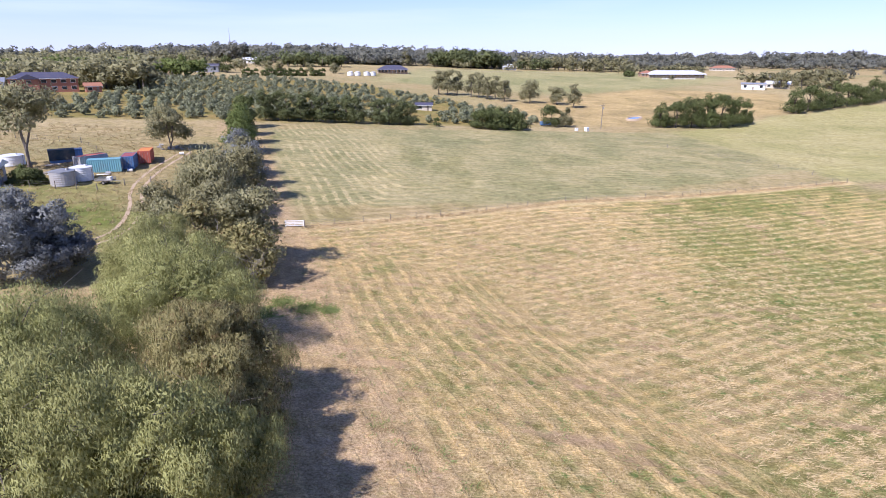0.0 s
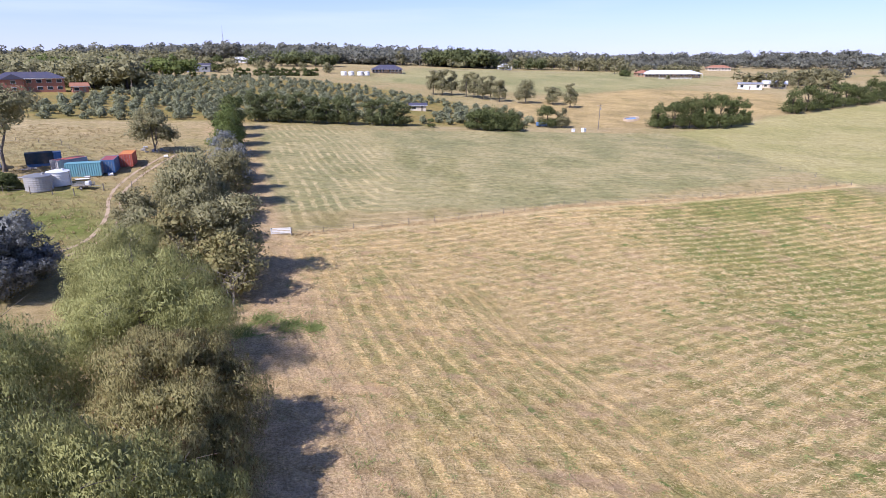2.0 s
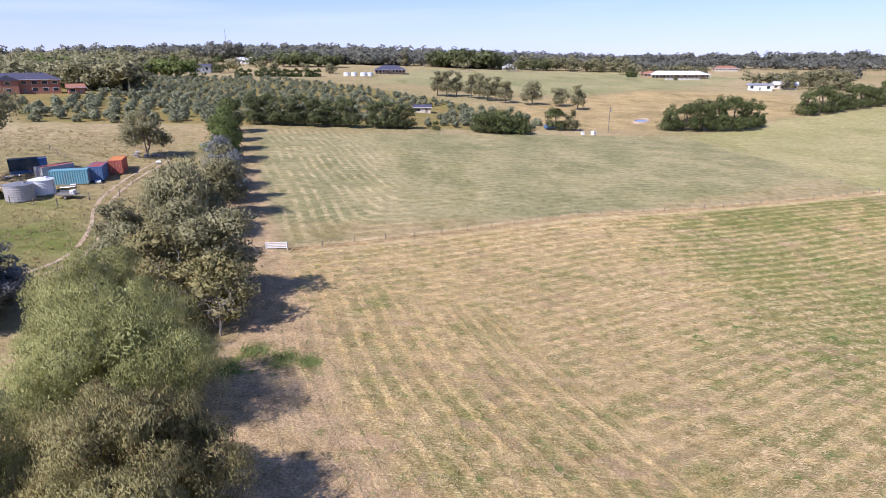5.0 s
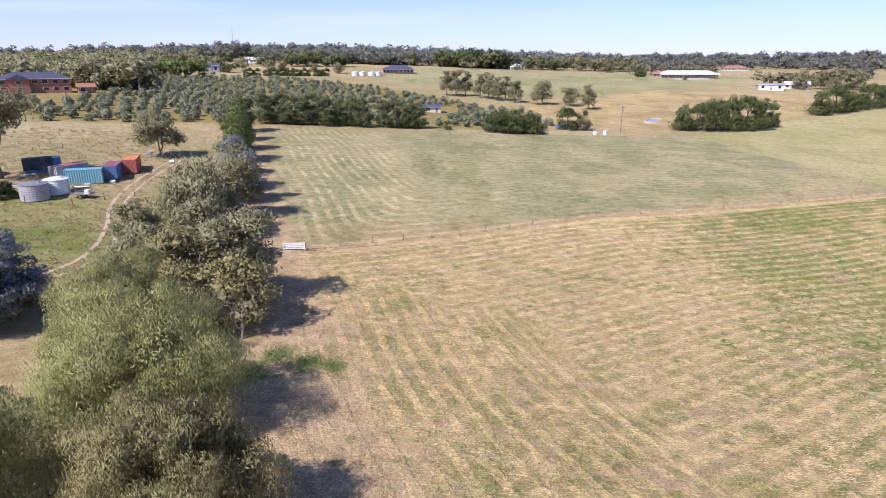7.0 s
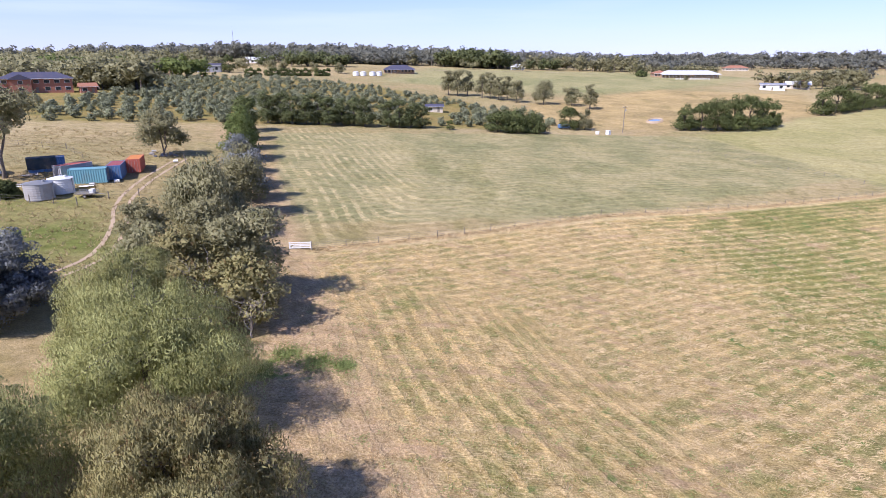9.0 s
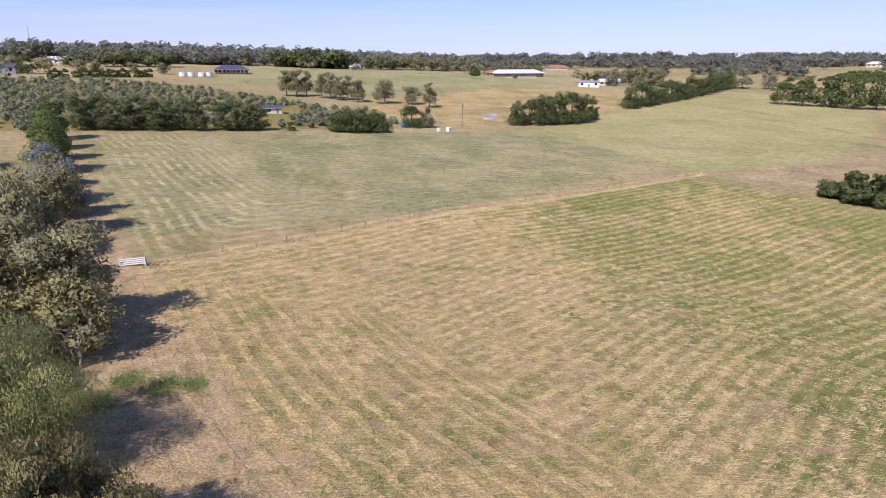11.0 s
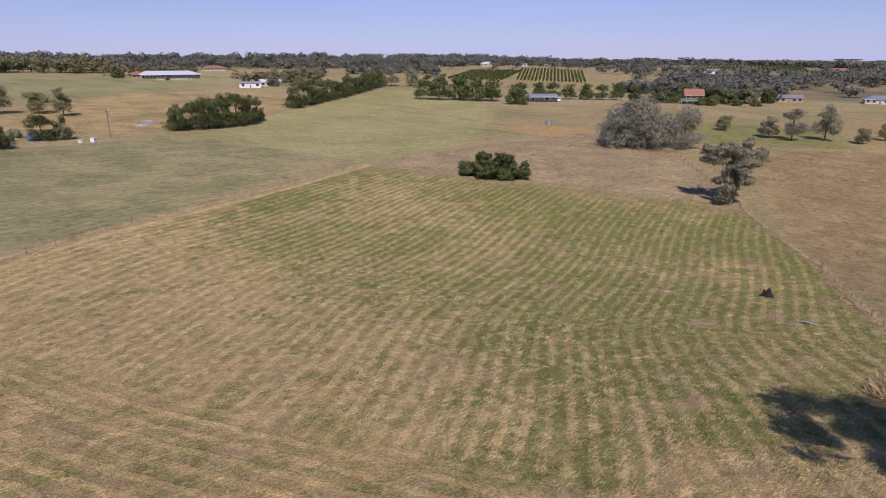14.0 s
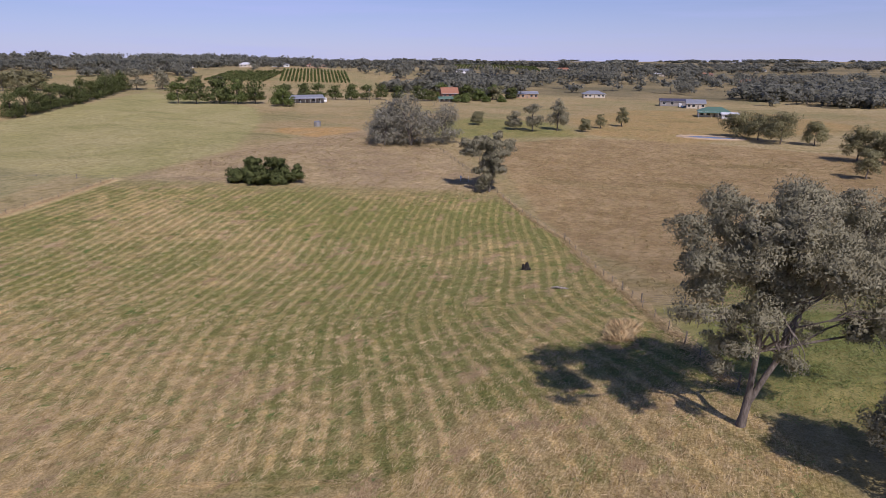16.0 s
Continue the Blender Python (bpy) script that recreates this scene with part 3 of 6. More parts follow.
def tree_parts(seed, height, radius, leaf, wood, style="round", detail=1.0, trunk_r=None, base=0.25, fork=1, lean=(0.0, 0.0), lobes=()):
    """Meshes of one tree: trunk, limbs and crown. Returns (trunk, [limbs], crown)."""
    rng = np.random.default_rng(seed)
    tr = trunk_r or height * 0.022
    top = np.array((lean[0], lean[1], height * 0.62))
    blobs = []
    if style == "pine":
        for i in range(9):
            h = base + (0.95 - base) * i / 8
            w = radius * (1 - 0.75 * (h - base) / (1 - base)) * rng.uniform(0.85, 1.15)
            a = rng.uniform(0, 6.28)
            blobs.append((lean[0] * h + math.cos(a) * w * 0.25, lean[1] * h + math.sin(a) * w * 0.25, height * h, w, w, height * 0.085))
    elif lobes:
        for x, y, z, r in lobes:
            for k in range(6):
                o = rng.normal(0, 0.46, 3) * r * np.array((1.1, 1.1, 0.7))
                q = r * rng.uniform(0.42, 0.7)
                blobs.append((x + o[0], y + o[1], z + o[2], q, q, q * rng.uniform(0.6, 0.85)))
    else:
        count = {"gum": 19, "round": 9, "weeping": 17, "spread": 13, "bush": 8, "tall": 8}[style]
        flat = {"gum": 0.5, "round": 0.42, "weeping": 0.5, "spread": 0.32, "bush": 0.6, "tall": 0.4}[style]
        reach = {"gum": 0.8, "weeping": 0.76}.get(style, 0.68)
        for i in range(count):
            a = 6.283 * (i * 0.382 + rng.uniform(0, 0.12))
            q = math.sqrt((i + 0.4) / count) * rng.uniform(0.78, 0.98)
            lo = base + (0.86 - base) * (1 - q * q * (0.5 if style not in ("spread", "gum") else 0.6))
            h = rng.uniform(max(base + 0.08, lo - (0.36 if style in ("bush", "weeping", "round", "gum") else 0.2)), lo)
            s = radius * rng.uniform(*{"gum": (0.22, 0.34), "weeping": (0.24, 0.42)}.get(style, (0.3, 0.48))) * (1.15 if q < 0.5 else 1)
            blobs.append((lean[0] + math.cos(a) * radius * reach * q, lean[1] + math.sin(a) * radius * reach * q, height * h, s, s, s * (flat + rng.uniform(0.15, 0.4))))
        if style in ("bush", "weeping", "round"):
            for i in range(6 if style != "round" else 4):
                a = 1.2566 * i + rng.uniform(0, 0.6)
                blobs.append((lean[0] + math.cos(a) * radius * 0.55, lean[1] + math.sin(a) * radius * 0.55, height * (base + 0.15), radius * 0.44, radius * 0.44, height * 0.2))
        topz = max(b[2] + b[5] for b in blobs)
        blobs = [(x, y, z * height / topz, rx, ry, rz) for x, y, z, rx, ry, rz in blobs]
    # wood
    trunks = []
    for k in range(fork):
        aim = np.array((top[0] + (0 if fork == 1 else math.cos(2.4 * k) * radius * 0.25), top[1] + (0 if fork == 1 else math.sin(2.4 * k) * radius * 0.25), top[2]))
        if lobes:
            aim = np.array(lobes[k][:3]) * 0.92
        path = limb_path(rng, (0.18 * k, 0.1 * k, -0.3), aim, 6, 0.015)
        trunks.append((path, [tr * (1.35 if i == 0 else 1 - 0.1 * i) / (1 + 0.3 * (fork > 1)) for i in range(7)]))
    vs, fs = [], []
    for path, radii in trunks:
        v, f = tube(path, radii, 9)
        fs += [tuple(i + len(vs) for i in q) for q in f]
        vs += v
    trunk = mesh_of("trunk", vs, fs, wood, True)
    limbs = []
    if detail > 0.12:
        for i, b in enumerate(blobs[::4] if lobes else blobs[: max(4, int((14 if style == "gum" else 9) * min(1, detail)))]):
            path0 = trunks[i % fork][0]
            start = path0[min(6, 2 + i % 4)]
            v, f = tube(limb_path(rng, start, b[:3], 5, 0.07), [tr * s * (0.62 if lobes else 1) for s in (0.5, 0.42, 0.33, 0.24, 0.16, 0.07)], 6)
            vs, fs = list(v), list(f)
            for k in range(3 if detail > 0.5 else 0):
                e = np.array(b[:3]) + rng.normal(0, 0.6, 3) * np.array(b[3:6])
                v2, f2 = tube(limb_path(rng, v[6 * 3], e, 4, 0.1), [tr * s for s in (0.22, 0.16, 0.11, 0.07, 0.03)], 5)
                fs += [tuple(j + len(vs) for j in q) for q in f2]
                vs += v2
            limbs.append(mesh_of("limb", vs, fs, wood, True))
    droop = {"weeping": 0.9, "tall": 0.4, "round": 0.25, "spread": 0.35, "gum": 0.45}.get(style, 0.0)
    low = style in ("bush", "weeping")
    if detail >= 0.8:
        fine, dense = droop > 0.8, style == "bush"
        cloud = leaf_cloud(rng, blobs, (8 if lobes else 16) * len(blobs), 290 if fine else 200, 0.22 if fine else 0.3 if dense else 0.2, 0.058 if fine else 0.15 if dense else 0.085, droop, 0.5 if lobes else 0.36, 0.2, low, 0.58 if lobes else 0.64, 0.1)
    elif detail >= 0.4:
        bit = 0.17 + 0.03 * radius
        cloud = leaf_cloud(rng, blobs, 8 * len(blobs), 50, bit * 1.4, bit * 0.7, droop, 0.56, 0.35, low, 0.5, 0.12)
    else:
        bit = 0.2 + 0.055 * radius
        cloud = leaf_cloud(rng, blobs, 5 * len(blobs), 26, bit * 1.4, bit * 0.85, droop, 0.58, 0.4, low, 0.5, 0.1, 0.75)
    return trunk, limbs, leafy("crown", cloud, leaf)


TREES = {}


def tree(x, y, height, radius, leaf, wood=BARK, style="round", detail=0.5, label="", group="", name="tree", variant=0, spin=0.0, category="tree", **more):
    """Places a tree on the land; trees of one recipe share their meshes."""
    key = (leaf.name, style, detail, variant, round(radius / height, 1), tuple(sorted(more.items())))
    if key not in TREES:
        TREES[key] = (height, radius, tree_parts(sum(map(ord, leaf.name + style)) + 17 * variant, height, radius, leaf, wood, style, detail, **more))
    h0, r0, (trunk, limbs, crown) = TREES[key]
    m = Matrix.LocRotScale((x, y, gz(x, y)), Euler((0, 0, spin)), (radius / r0, radius / r0, height / h0))
    ob = thing(name, m, label, category, group)
    part_of("trunk", trunk, ob)
    for me in limbs:
        part_of("limb", me, ob)
    part_of("crown", crown, ob)
    return ob


# ---- ground ----
def ground_sheet():
    n, reach, bend = 310, 4700.0, 5.2
    u = np.sinh(np.linspace(-1, 1, n) * bend) / math.sinh(bend) * reach
    gx, gy = np.meshgrid(u + 40, u + 90, indexing="ij")
    z = land(gx, gy)
    rng = np.random.default_rng(5)
    z = z + rng.normal(0, 0.02, z.shape)
    i = np.arange(n * n).reshape(n, n)
    faces = np.stack([i[:-1, :-1], i[1:, :-1], i[1:, 1:], i[:-1, 1:]], -1).reshape(-1, 4)
    ob = new("ground", mesh_of("ground", np.stack([gx, gy, z], -1).reshape(-1, 3), faces, PASTURE, True))
    tagged(ob, "rolling dry pasture with mown straw rows and green patches", "ground", kind="structure")


ground_sheet()

# ---- hedge of trees along the field ----
G = "hedge trees along the field"
HEDGE = [
    (-21, 24, 10.5, 7.5, WEEPING, "weeping", 0), (-15.4, 31, 7.9, 4.8, BROWNING, "weeping", 0), (-14.3, 25, 9.6, 5.4, WEEPING, "weeping", 2), (-31, 35, 10, 7.5, WEEPING, "weeping", 2),
    (-18.2, 36.6, 9.2, 6.0, BROWNING, "weeping", 0), (-25.6, 47.6, 11.2, 7.9, WEEPING, "weeping", 1), (-32.5, 57, 10.2, 6.2, WEEPING, "weeping", 0),
    (-32, 69, 9.5, 5.0, BROWNING, "round", 1), (-28.3, 73.5, 10.6, 5.6, GUM, "round", 1), (-26, 66.5, 7.4, 4.2, BROWNING, "round", 2), (-40, 76, 7.5, 4.2, GUM, "weeping", 0),
    (-36, 84, 9, 4.5, GUM, "round", 2), (-46, 86, 7.2, 3.8, GUM, "round", 2), (-45, 99, 9.5, 5.0, GUM, "weeping", 0), (-40.5, 94, 11.5, 6.0, GUM, "weeping", 1), (-39.5, 104, 10, 5, GUM, "round", 0),
    (-42, 113, 9, 4.4, SILVER, "bush", 0), (-46, 121, 9, 4.6, GUM, "bush", 1), (-50, 131, 8.5, 4.2, SILVER, "bush", 1),
    (-54, 142, 10.5, 4.6, BRIGHT, "bush", 0), (-58, 154, 10.5, 4.2, BRIGHT, "bush", 1), (-62, 166, 10, 4.2, PINE, "bush", 0), (-66, 180, 10, 4.2, PINE, "bush", 1)]
for i, (x, y, h, r, leaf, style, var) in enumerate(HEDGE):
    near = y < 66
    words = {WEEPING: "weeping olive-green tree with drooping leaves in the hedge", BROWNING: "browning half-dead tree in the hedge",
             GUM: "grey-green gum tree in the hedge", SILVER: "silver-blue wattle tree in the hedge", BRIGHT: "bright green bushy tree in the hedge",
             PINE: "dark green bushy tree in the hedge"}[leaf]
    tree(x, y, h, r, leaf, BARK, style, 1.0 if near else 0.5, words, G, variant=var, spin=1.3 * i, base=0.12)

# ---- trees that stand alone ----
LOBES = [(0.6, -0.9, 15.2, 2.7), (1.6, -3.2, 10.6, 3.0), (0.0, 0.6, 11.6, 2.8), (3.4, -4.4, 14.2, 3.2), (-1.4, 2.4, 14.0, 2.5), (-2.8, 4.5, 11.6, 2.5),
         (-1.6, 0.6, 6.9, 2.2), (2.4, -7.9, 10.4, 2.6), (1.2, -5.8, 8.6, 2.2), (4.0, 0.4, 12.8, 2.8), (-2.4, -2.6, 12.6, 2.4), (4.8, -2.6, 10.6, 2.4), (4.6, -7.2, 13.0, 2.8), (5.6, -10.2, 11.6, 2.4), (-0.4, -2.0, 12.6, 2.6)]
tree(36.8, 5.8, 17.2, 10.6, GREYGUM, BARK, "gum", 1.0, "tall grey-green gum tree with forked trunk", "", variant=0, fork=2, trunk_r=0.31, lobes=tuple(LOBES))
tree(31.5, -3.5, 7.5, 4.5, GREYGUM, BARK, "round", 1.0, "young grey-green gum tree beside the tall one", "", variant=4, base=0.2)
tree(144.9, 64.3, 16.0, 6.4, GREYGUM, BARK, "gum", 0.5, "grey gum tree on the fence line", "", variant=5, fork=2, trunk_r=0.3,
     lobes=((1.2, -1.8, 11.0, 3.2), (-1.0, 2.0, 10.6, 3.2), (0.4, 0.2, 13.4, 3.0), (-1.8, 4.0, 12.2, 2.8), (2.0, -3.8, 12.0, 2.8), (0.0, -1.2, 3.6, 3.0), (-0.6, 1.4, 6.4, 3.0), (0.6, -1.6, 7.6, 2.6)))
for i, (x, y, h, r) in enumerate([(194, 114, 20, 10.5), (197, 125, 17, 9), (205, 106, 16, 8), (188, 122, 15, 7)]):
    tree(x, y, h, r, PALEGUM, BARK, "bush", 0.5, "broad silver-grey gum tree in a clump", "clump of grey gums", variant=6 + i % 2, spin=i * 1.7, base=0.04, fork=2)
for i, (x, y, h, r) in enumerate([(116.8, 120.6, 7.2, 6.2), (121.4, 116.6, 8.2, 6.4)]):
    tree(x, y, h, r, PINE, DARKBARK, "bush", 0.5, "low dark green pine bush in the dry grass", "pair of pine bushes", variant=2 + i, spin=i * 2.0, lobes=((0.0, 0.0, 2.2, 3.4), (-2.8, 2.2, 1.6, 2.4), (3.0, -2.4, 1.7, 2.4), (1.2, 1.2, 5.0, 2.2), (-1.6, -1.4, 4.2, 2.2), (2.6, 2.4, 1.4, 2.2), (-2.6, -2.6, 1.4, 2.2), (0.4, -3.0, 1.2, 2.2), (-0.6, 3.0, 1.2, 2.2)))
tree(-86.8, 114.4, 16.8, 8.4, GUM, BARK, "spread", 0.5, "open-crowned gum tree beside the yard", variant=8, base=0.35, fork=2)
tree(-70.2, 140, 10.4, 5.2, GUM, BARK, "round", 0.5, "round olive-brown tree in dry pasture", variant=9, base=0.22, fork=2)
tree(-49.5, 63, 10.8, 6.4, SILVER, BARK, "bush", 1.0, "dense silver-blue rounded tree", variant=5, base=0.06)

# ---- paddock trees ----
for i, (x, y, h, r, leaf, style) in enumerate([
        (83, 255, 10, 5, PINE, "bush"), (90, 256, 11.5, 6, PINE, "bush"), (97, 257, 13.5, 6.5, PINE, "bush"), (104, 259, 13.5, 6.5, PINE, "bush"), (111, 261, 14.5, 6.5, PINE, "bush"),
        (117, 263, 13, 5.5, PINE, "bush"), (125.2, 270, 10.8, 3.6, PINE, "bush"),
        (7, 220, 7.5, 5.5, PINE, "bush"), (13, 221.5, 8.5, 6, PINE, "bush"), (20, 224, 7, 5.5, PINE, "bush"),
        (35.4, 242, 8.8, 4.6, PINE, "bush"), (41.3, 243, 7.8, 3.4, GUM, "bush")]):
    tree(x, y, h, r, leaf, DARKBARK, style, 0.42, "dark green bushy shelter tree", "shelter trees beyond the field", variant=i % 3, spin=i * 1.1, base=0.04)
for i, (x, y, h, r) in enumerate([(36, 329, 12.4, 6.8), (50.6, 328, 9.4, 5.6), (57.7, 317, 12.5, 4.4), (-14, 352, 13.5, 5.2), (-9, 350, 14.5, 5.0), (-3.5, 354, 14, 4.6), (4.5, 347, 13, 4.6), (9, 345, 14, 4.4), (13.5, 340, 12.5, 4.6), (18, 341, 13, 4.4), (22.5, 333, 11.5, 4.6)]):
    tree(x, y, h, r, GUM, BARK, "round", 0.42, "grey-green gum tree on the creek flat", "gums on the creek flat", variant=i % 3, spin=i * 0.9, base=0.1)
for i in range(13):
    f = i / 12
    x, y = 166 + 142 * f - 6 * math.sin(3.1 * f), 308 + 106 * f - 10 * math.sin(3.1 * f)
    tree(x, y, 12.5 + 2 * math.sin(i * 2.3), 6.2 + 0.8 * math.sin(i * 1.7), PINE, DARKBARK, "bush", 0.42, "dark green pine in a windbreak row", "pine windbreak", variant=i % 3, spin=i * 0.7, base=0.03)
for i, (x, y, h, r, leaf) in enumerate([
        (268, 116, 6.5, 4.2, GUM), (260, 95, 8.5, 4.2, GREYGUM), (259, 86, 13, 5.4, GREYGUM), (269, 77, 14.5, 5.4, GREYGUM), (271, 64.6, 6, 3.2, GUM), (289, 61, 7, 3.1, GUM), (302, 53, 9.5, 3.8, GUM),
        (282, 2, 11, 8, GUM), (275, -6, 11.5, 7, GUM), (266.8, -13.6, 12.5, 8.5, GUM), (264.5, -25, 9.4, 5.2, GUM), (228, -33, 12, 6, GUM), (223, -39, 10, 5.5, GUM), (195, -30, 8.5, 3.8, GUM)]):
    tree(x, y, h, r, leaf, BARK, "round", 0.42, "gum tree standing in the dry paddock", "paddock gums", variant=i % 3, spin=i * 1.3, base=0.1)


# ---- dead tree in the hedge ----
def dead_tree(x, y, h, seed):
    rng = np.random.default_rng(seed)
    ob = thing("dead_tree", pose(x, y, gz(x, y)), "leafless dead tree with bleached branches in the hedge", "tree")
    v, f = tube(limb_path(rng, (0, 0, -0.2), (0.3, -0.2, h * 0.45), 5, 0.03), [0.13, 0.11, 0.1, 0.08, 0.07, 0.05], 8)
    part_of("trunk", mesh_of("trunk", v, f, PALEBARK, True), ob)
    for k in range(11):
        a, q = 2.4 * k, rng.uniform(0.12, 0.45)
        start = np.array((0.3 * q, -0.2 * q, h * q))
        end = start + np.array((math.cos(a) * h * 0.36, math.sin(a) * h * 0.36, h * rng.uniform(0.2, 0.5)))
        path = limb_path(rng, start, end, 5, 0.06)
        v, f = tube(path, [0.055, 0.045, 0.035, 0.026, 0.018, 0.008], 6)
        vs, fs = list(v), list(f)
        for j in range(4):
            s = path[2 + j % 3]
            v2, f2 = tube(limb_path(rng, s, s + rng.normal(0, 0.13, 3) * h + np.array((0, 0, 0.1 * h)), 3, 0.1), [0.022, 0.017, 0.012, 0.006], 5)
            fs += [tuple(i + len(vs) for i in face) for face in f2]
            vs += v2
        part_of("limb", mesh_of("limb", vs, fs, PALEBARK, True), ob)


dead_tree(-29.5, 66.5, 7.5, 3)
dead_tree(-24.5, 64.0, 6.0, 7)

# ---- olive grove ----
def small_tree_cloud(seed, n, size):
    rng = np.random.default_rng(seed)
    blobs = [(0, 0, 0.6, 0.4, 0.4, 0.4)] + [(0.28 * math.cos(a), 0.28 * math.sin(a), 0.4 + 0.12 * math.sin(a * 2), 0.26, 0.26, 0.3) for a in (0.3, 1.6, 2.9, 4.1, 5.3)]
    return leaf_cloud(rng, blobs, n // 6, 14, size, size * 0.6, 0.0, 0.5, 0.3, low=True)


def bare_stem(h=0.45, r=0.035):
    return tube([(0, 0, -0.08), (0.02, 0.01, h * 0.5), (0, 0, h)], [r * 1.4, r, r * 0.7], 6)


def inside(px, py, poly):
    hit = False
    for (ax, ay), (bx, by) in zip(poly, poly[1:] + poly[:1]):
        if (ay > py) != (by > py) and px < (bx - ax) * (py - ay) / (by - ay) + ax:
            hit = not hit
    return hit


GROVE = [(-150, 205), (-119, 174), (-98, 179), (-68, 199), (-20, 222), (-30, 275), (-4, 318), (-72, 382), (-131, 414), (-212, 390), (-196, 330), (-150, 262)]
GROVE_SOUTH = [(-14, 226), (4, 229), (28, 241), (34, 264), (22, 302), (-6, 304), (-10, 280), (-8, 262)]


def olive_grove():
    rng = np.random.default_rng(11)
    kinds = []
    for k in range(4):
        cloud = small_tree_cloud(40 + k, 170, 0.16)
        stem = bare_stem(0.5, 0.03)
        kinds.append((leafy("crown", cloud, OLIVE), mesh_of("trunk", *stem, DARKBARK, True)))
    ax, ay = (0.36, 0.93), (0.93, -0.36)
    spots = []
    for i in range(-60, 60):
        for j in range(-60, 60):
            x = -90 + ax[0] * i * 6.2 + ay[0] * j * 7.4 + rng.normal(0, 1.1)
            y = 290 + ax[1] * i * 6.2 + ay[1] * j * 7.4 + rng.normal(0, 1.1)
            if (inside(x, y, GROVE) or inside(x, y, GROVE_SOUTH)) and rng.random() > 0.06:
                spots.append((x, y))
    spots.sort(key=lambda s: math.hypot(*s))
    label = "silvery-green olive tree in a grove"
    for i, (x, y) in enumerate(spots[:300]):
        crown, stem = kinds[i % 4]
        h = rng.uniform(3.1, 4.4)
        m = Matrix.LocRotScale((x, y, gz(x, y) - 0.25), Euler((0, 0, rng.uniform(0, 6))), (h * rng.uniform(0.84, 1.02), h * rng.uniform(0.84, 1.02), h * 0.85))
        ob = thing("olive_tree", m, label, "tree", "olive grove")
        part_of("trunk", stem, ob)
        part_of("crown", crown, ob)
    verts, faces, softs, at = [], [], [], 0
    lite = [small_tree_cloud(60 + k, 90, 0.2) for k in range(3)]
    for i, (x, y) in enumerate(spots[300:]):
        v, f, soft = lite[i % 3]
        h, a = rng.uniform(3.1, 4.4), rng.uniform(0, 6.28)
        rot = np.array(((math.cos(a), -math.sin(a), 0), (math.sin(a), math.cos(a), 0), (0, 0, 1)))
        verts.append(v @ rot.T * h * np.array((0.92, 0.92, 0.85)) + np.array((x, y, gz(x, y) - 0.25)))
        softs.append(soft @ rot.T)
        faces.append(f + at)
        at += len(v)
    if verts:
        tagged(new("olive_grove", leafy("olive_grove", (np.concatenate(verts), np.concatenate(faces), np.concatenate(softs)), OLIVE)), "far rows of silvery-green olive trees", "trees", kind="stuff")


olive_grove()
for i in range(14):
    f = i / 13
    x, y = -66 + 47 * f, 198.5 + 17 * f + 1.2 * math.sin(i * 2.1)
    if i == 9:
        continue
    tree(x, y, 10.2 - 1.2 * f + 0.7 * math.sin(i * 1.9), 3.6 + 0.5 * math.sin(i * 2.7), SHELTER, BARK, "bush", 0.42, "dense dark olive-green tree in a windbreak row", "windbreak before the grove", variant=i % 3, spin=i * 1.3, base=0.04)
tree(-9.5, 217, 3.4, 1.6, PINE, BARK, "bush", 0.42, "small dark green conifer at the field's edge", variant=1, base=0.03)

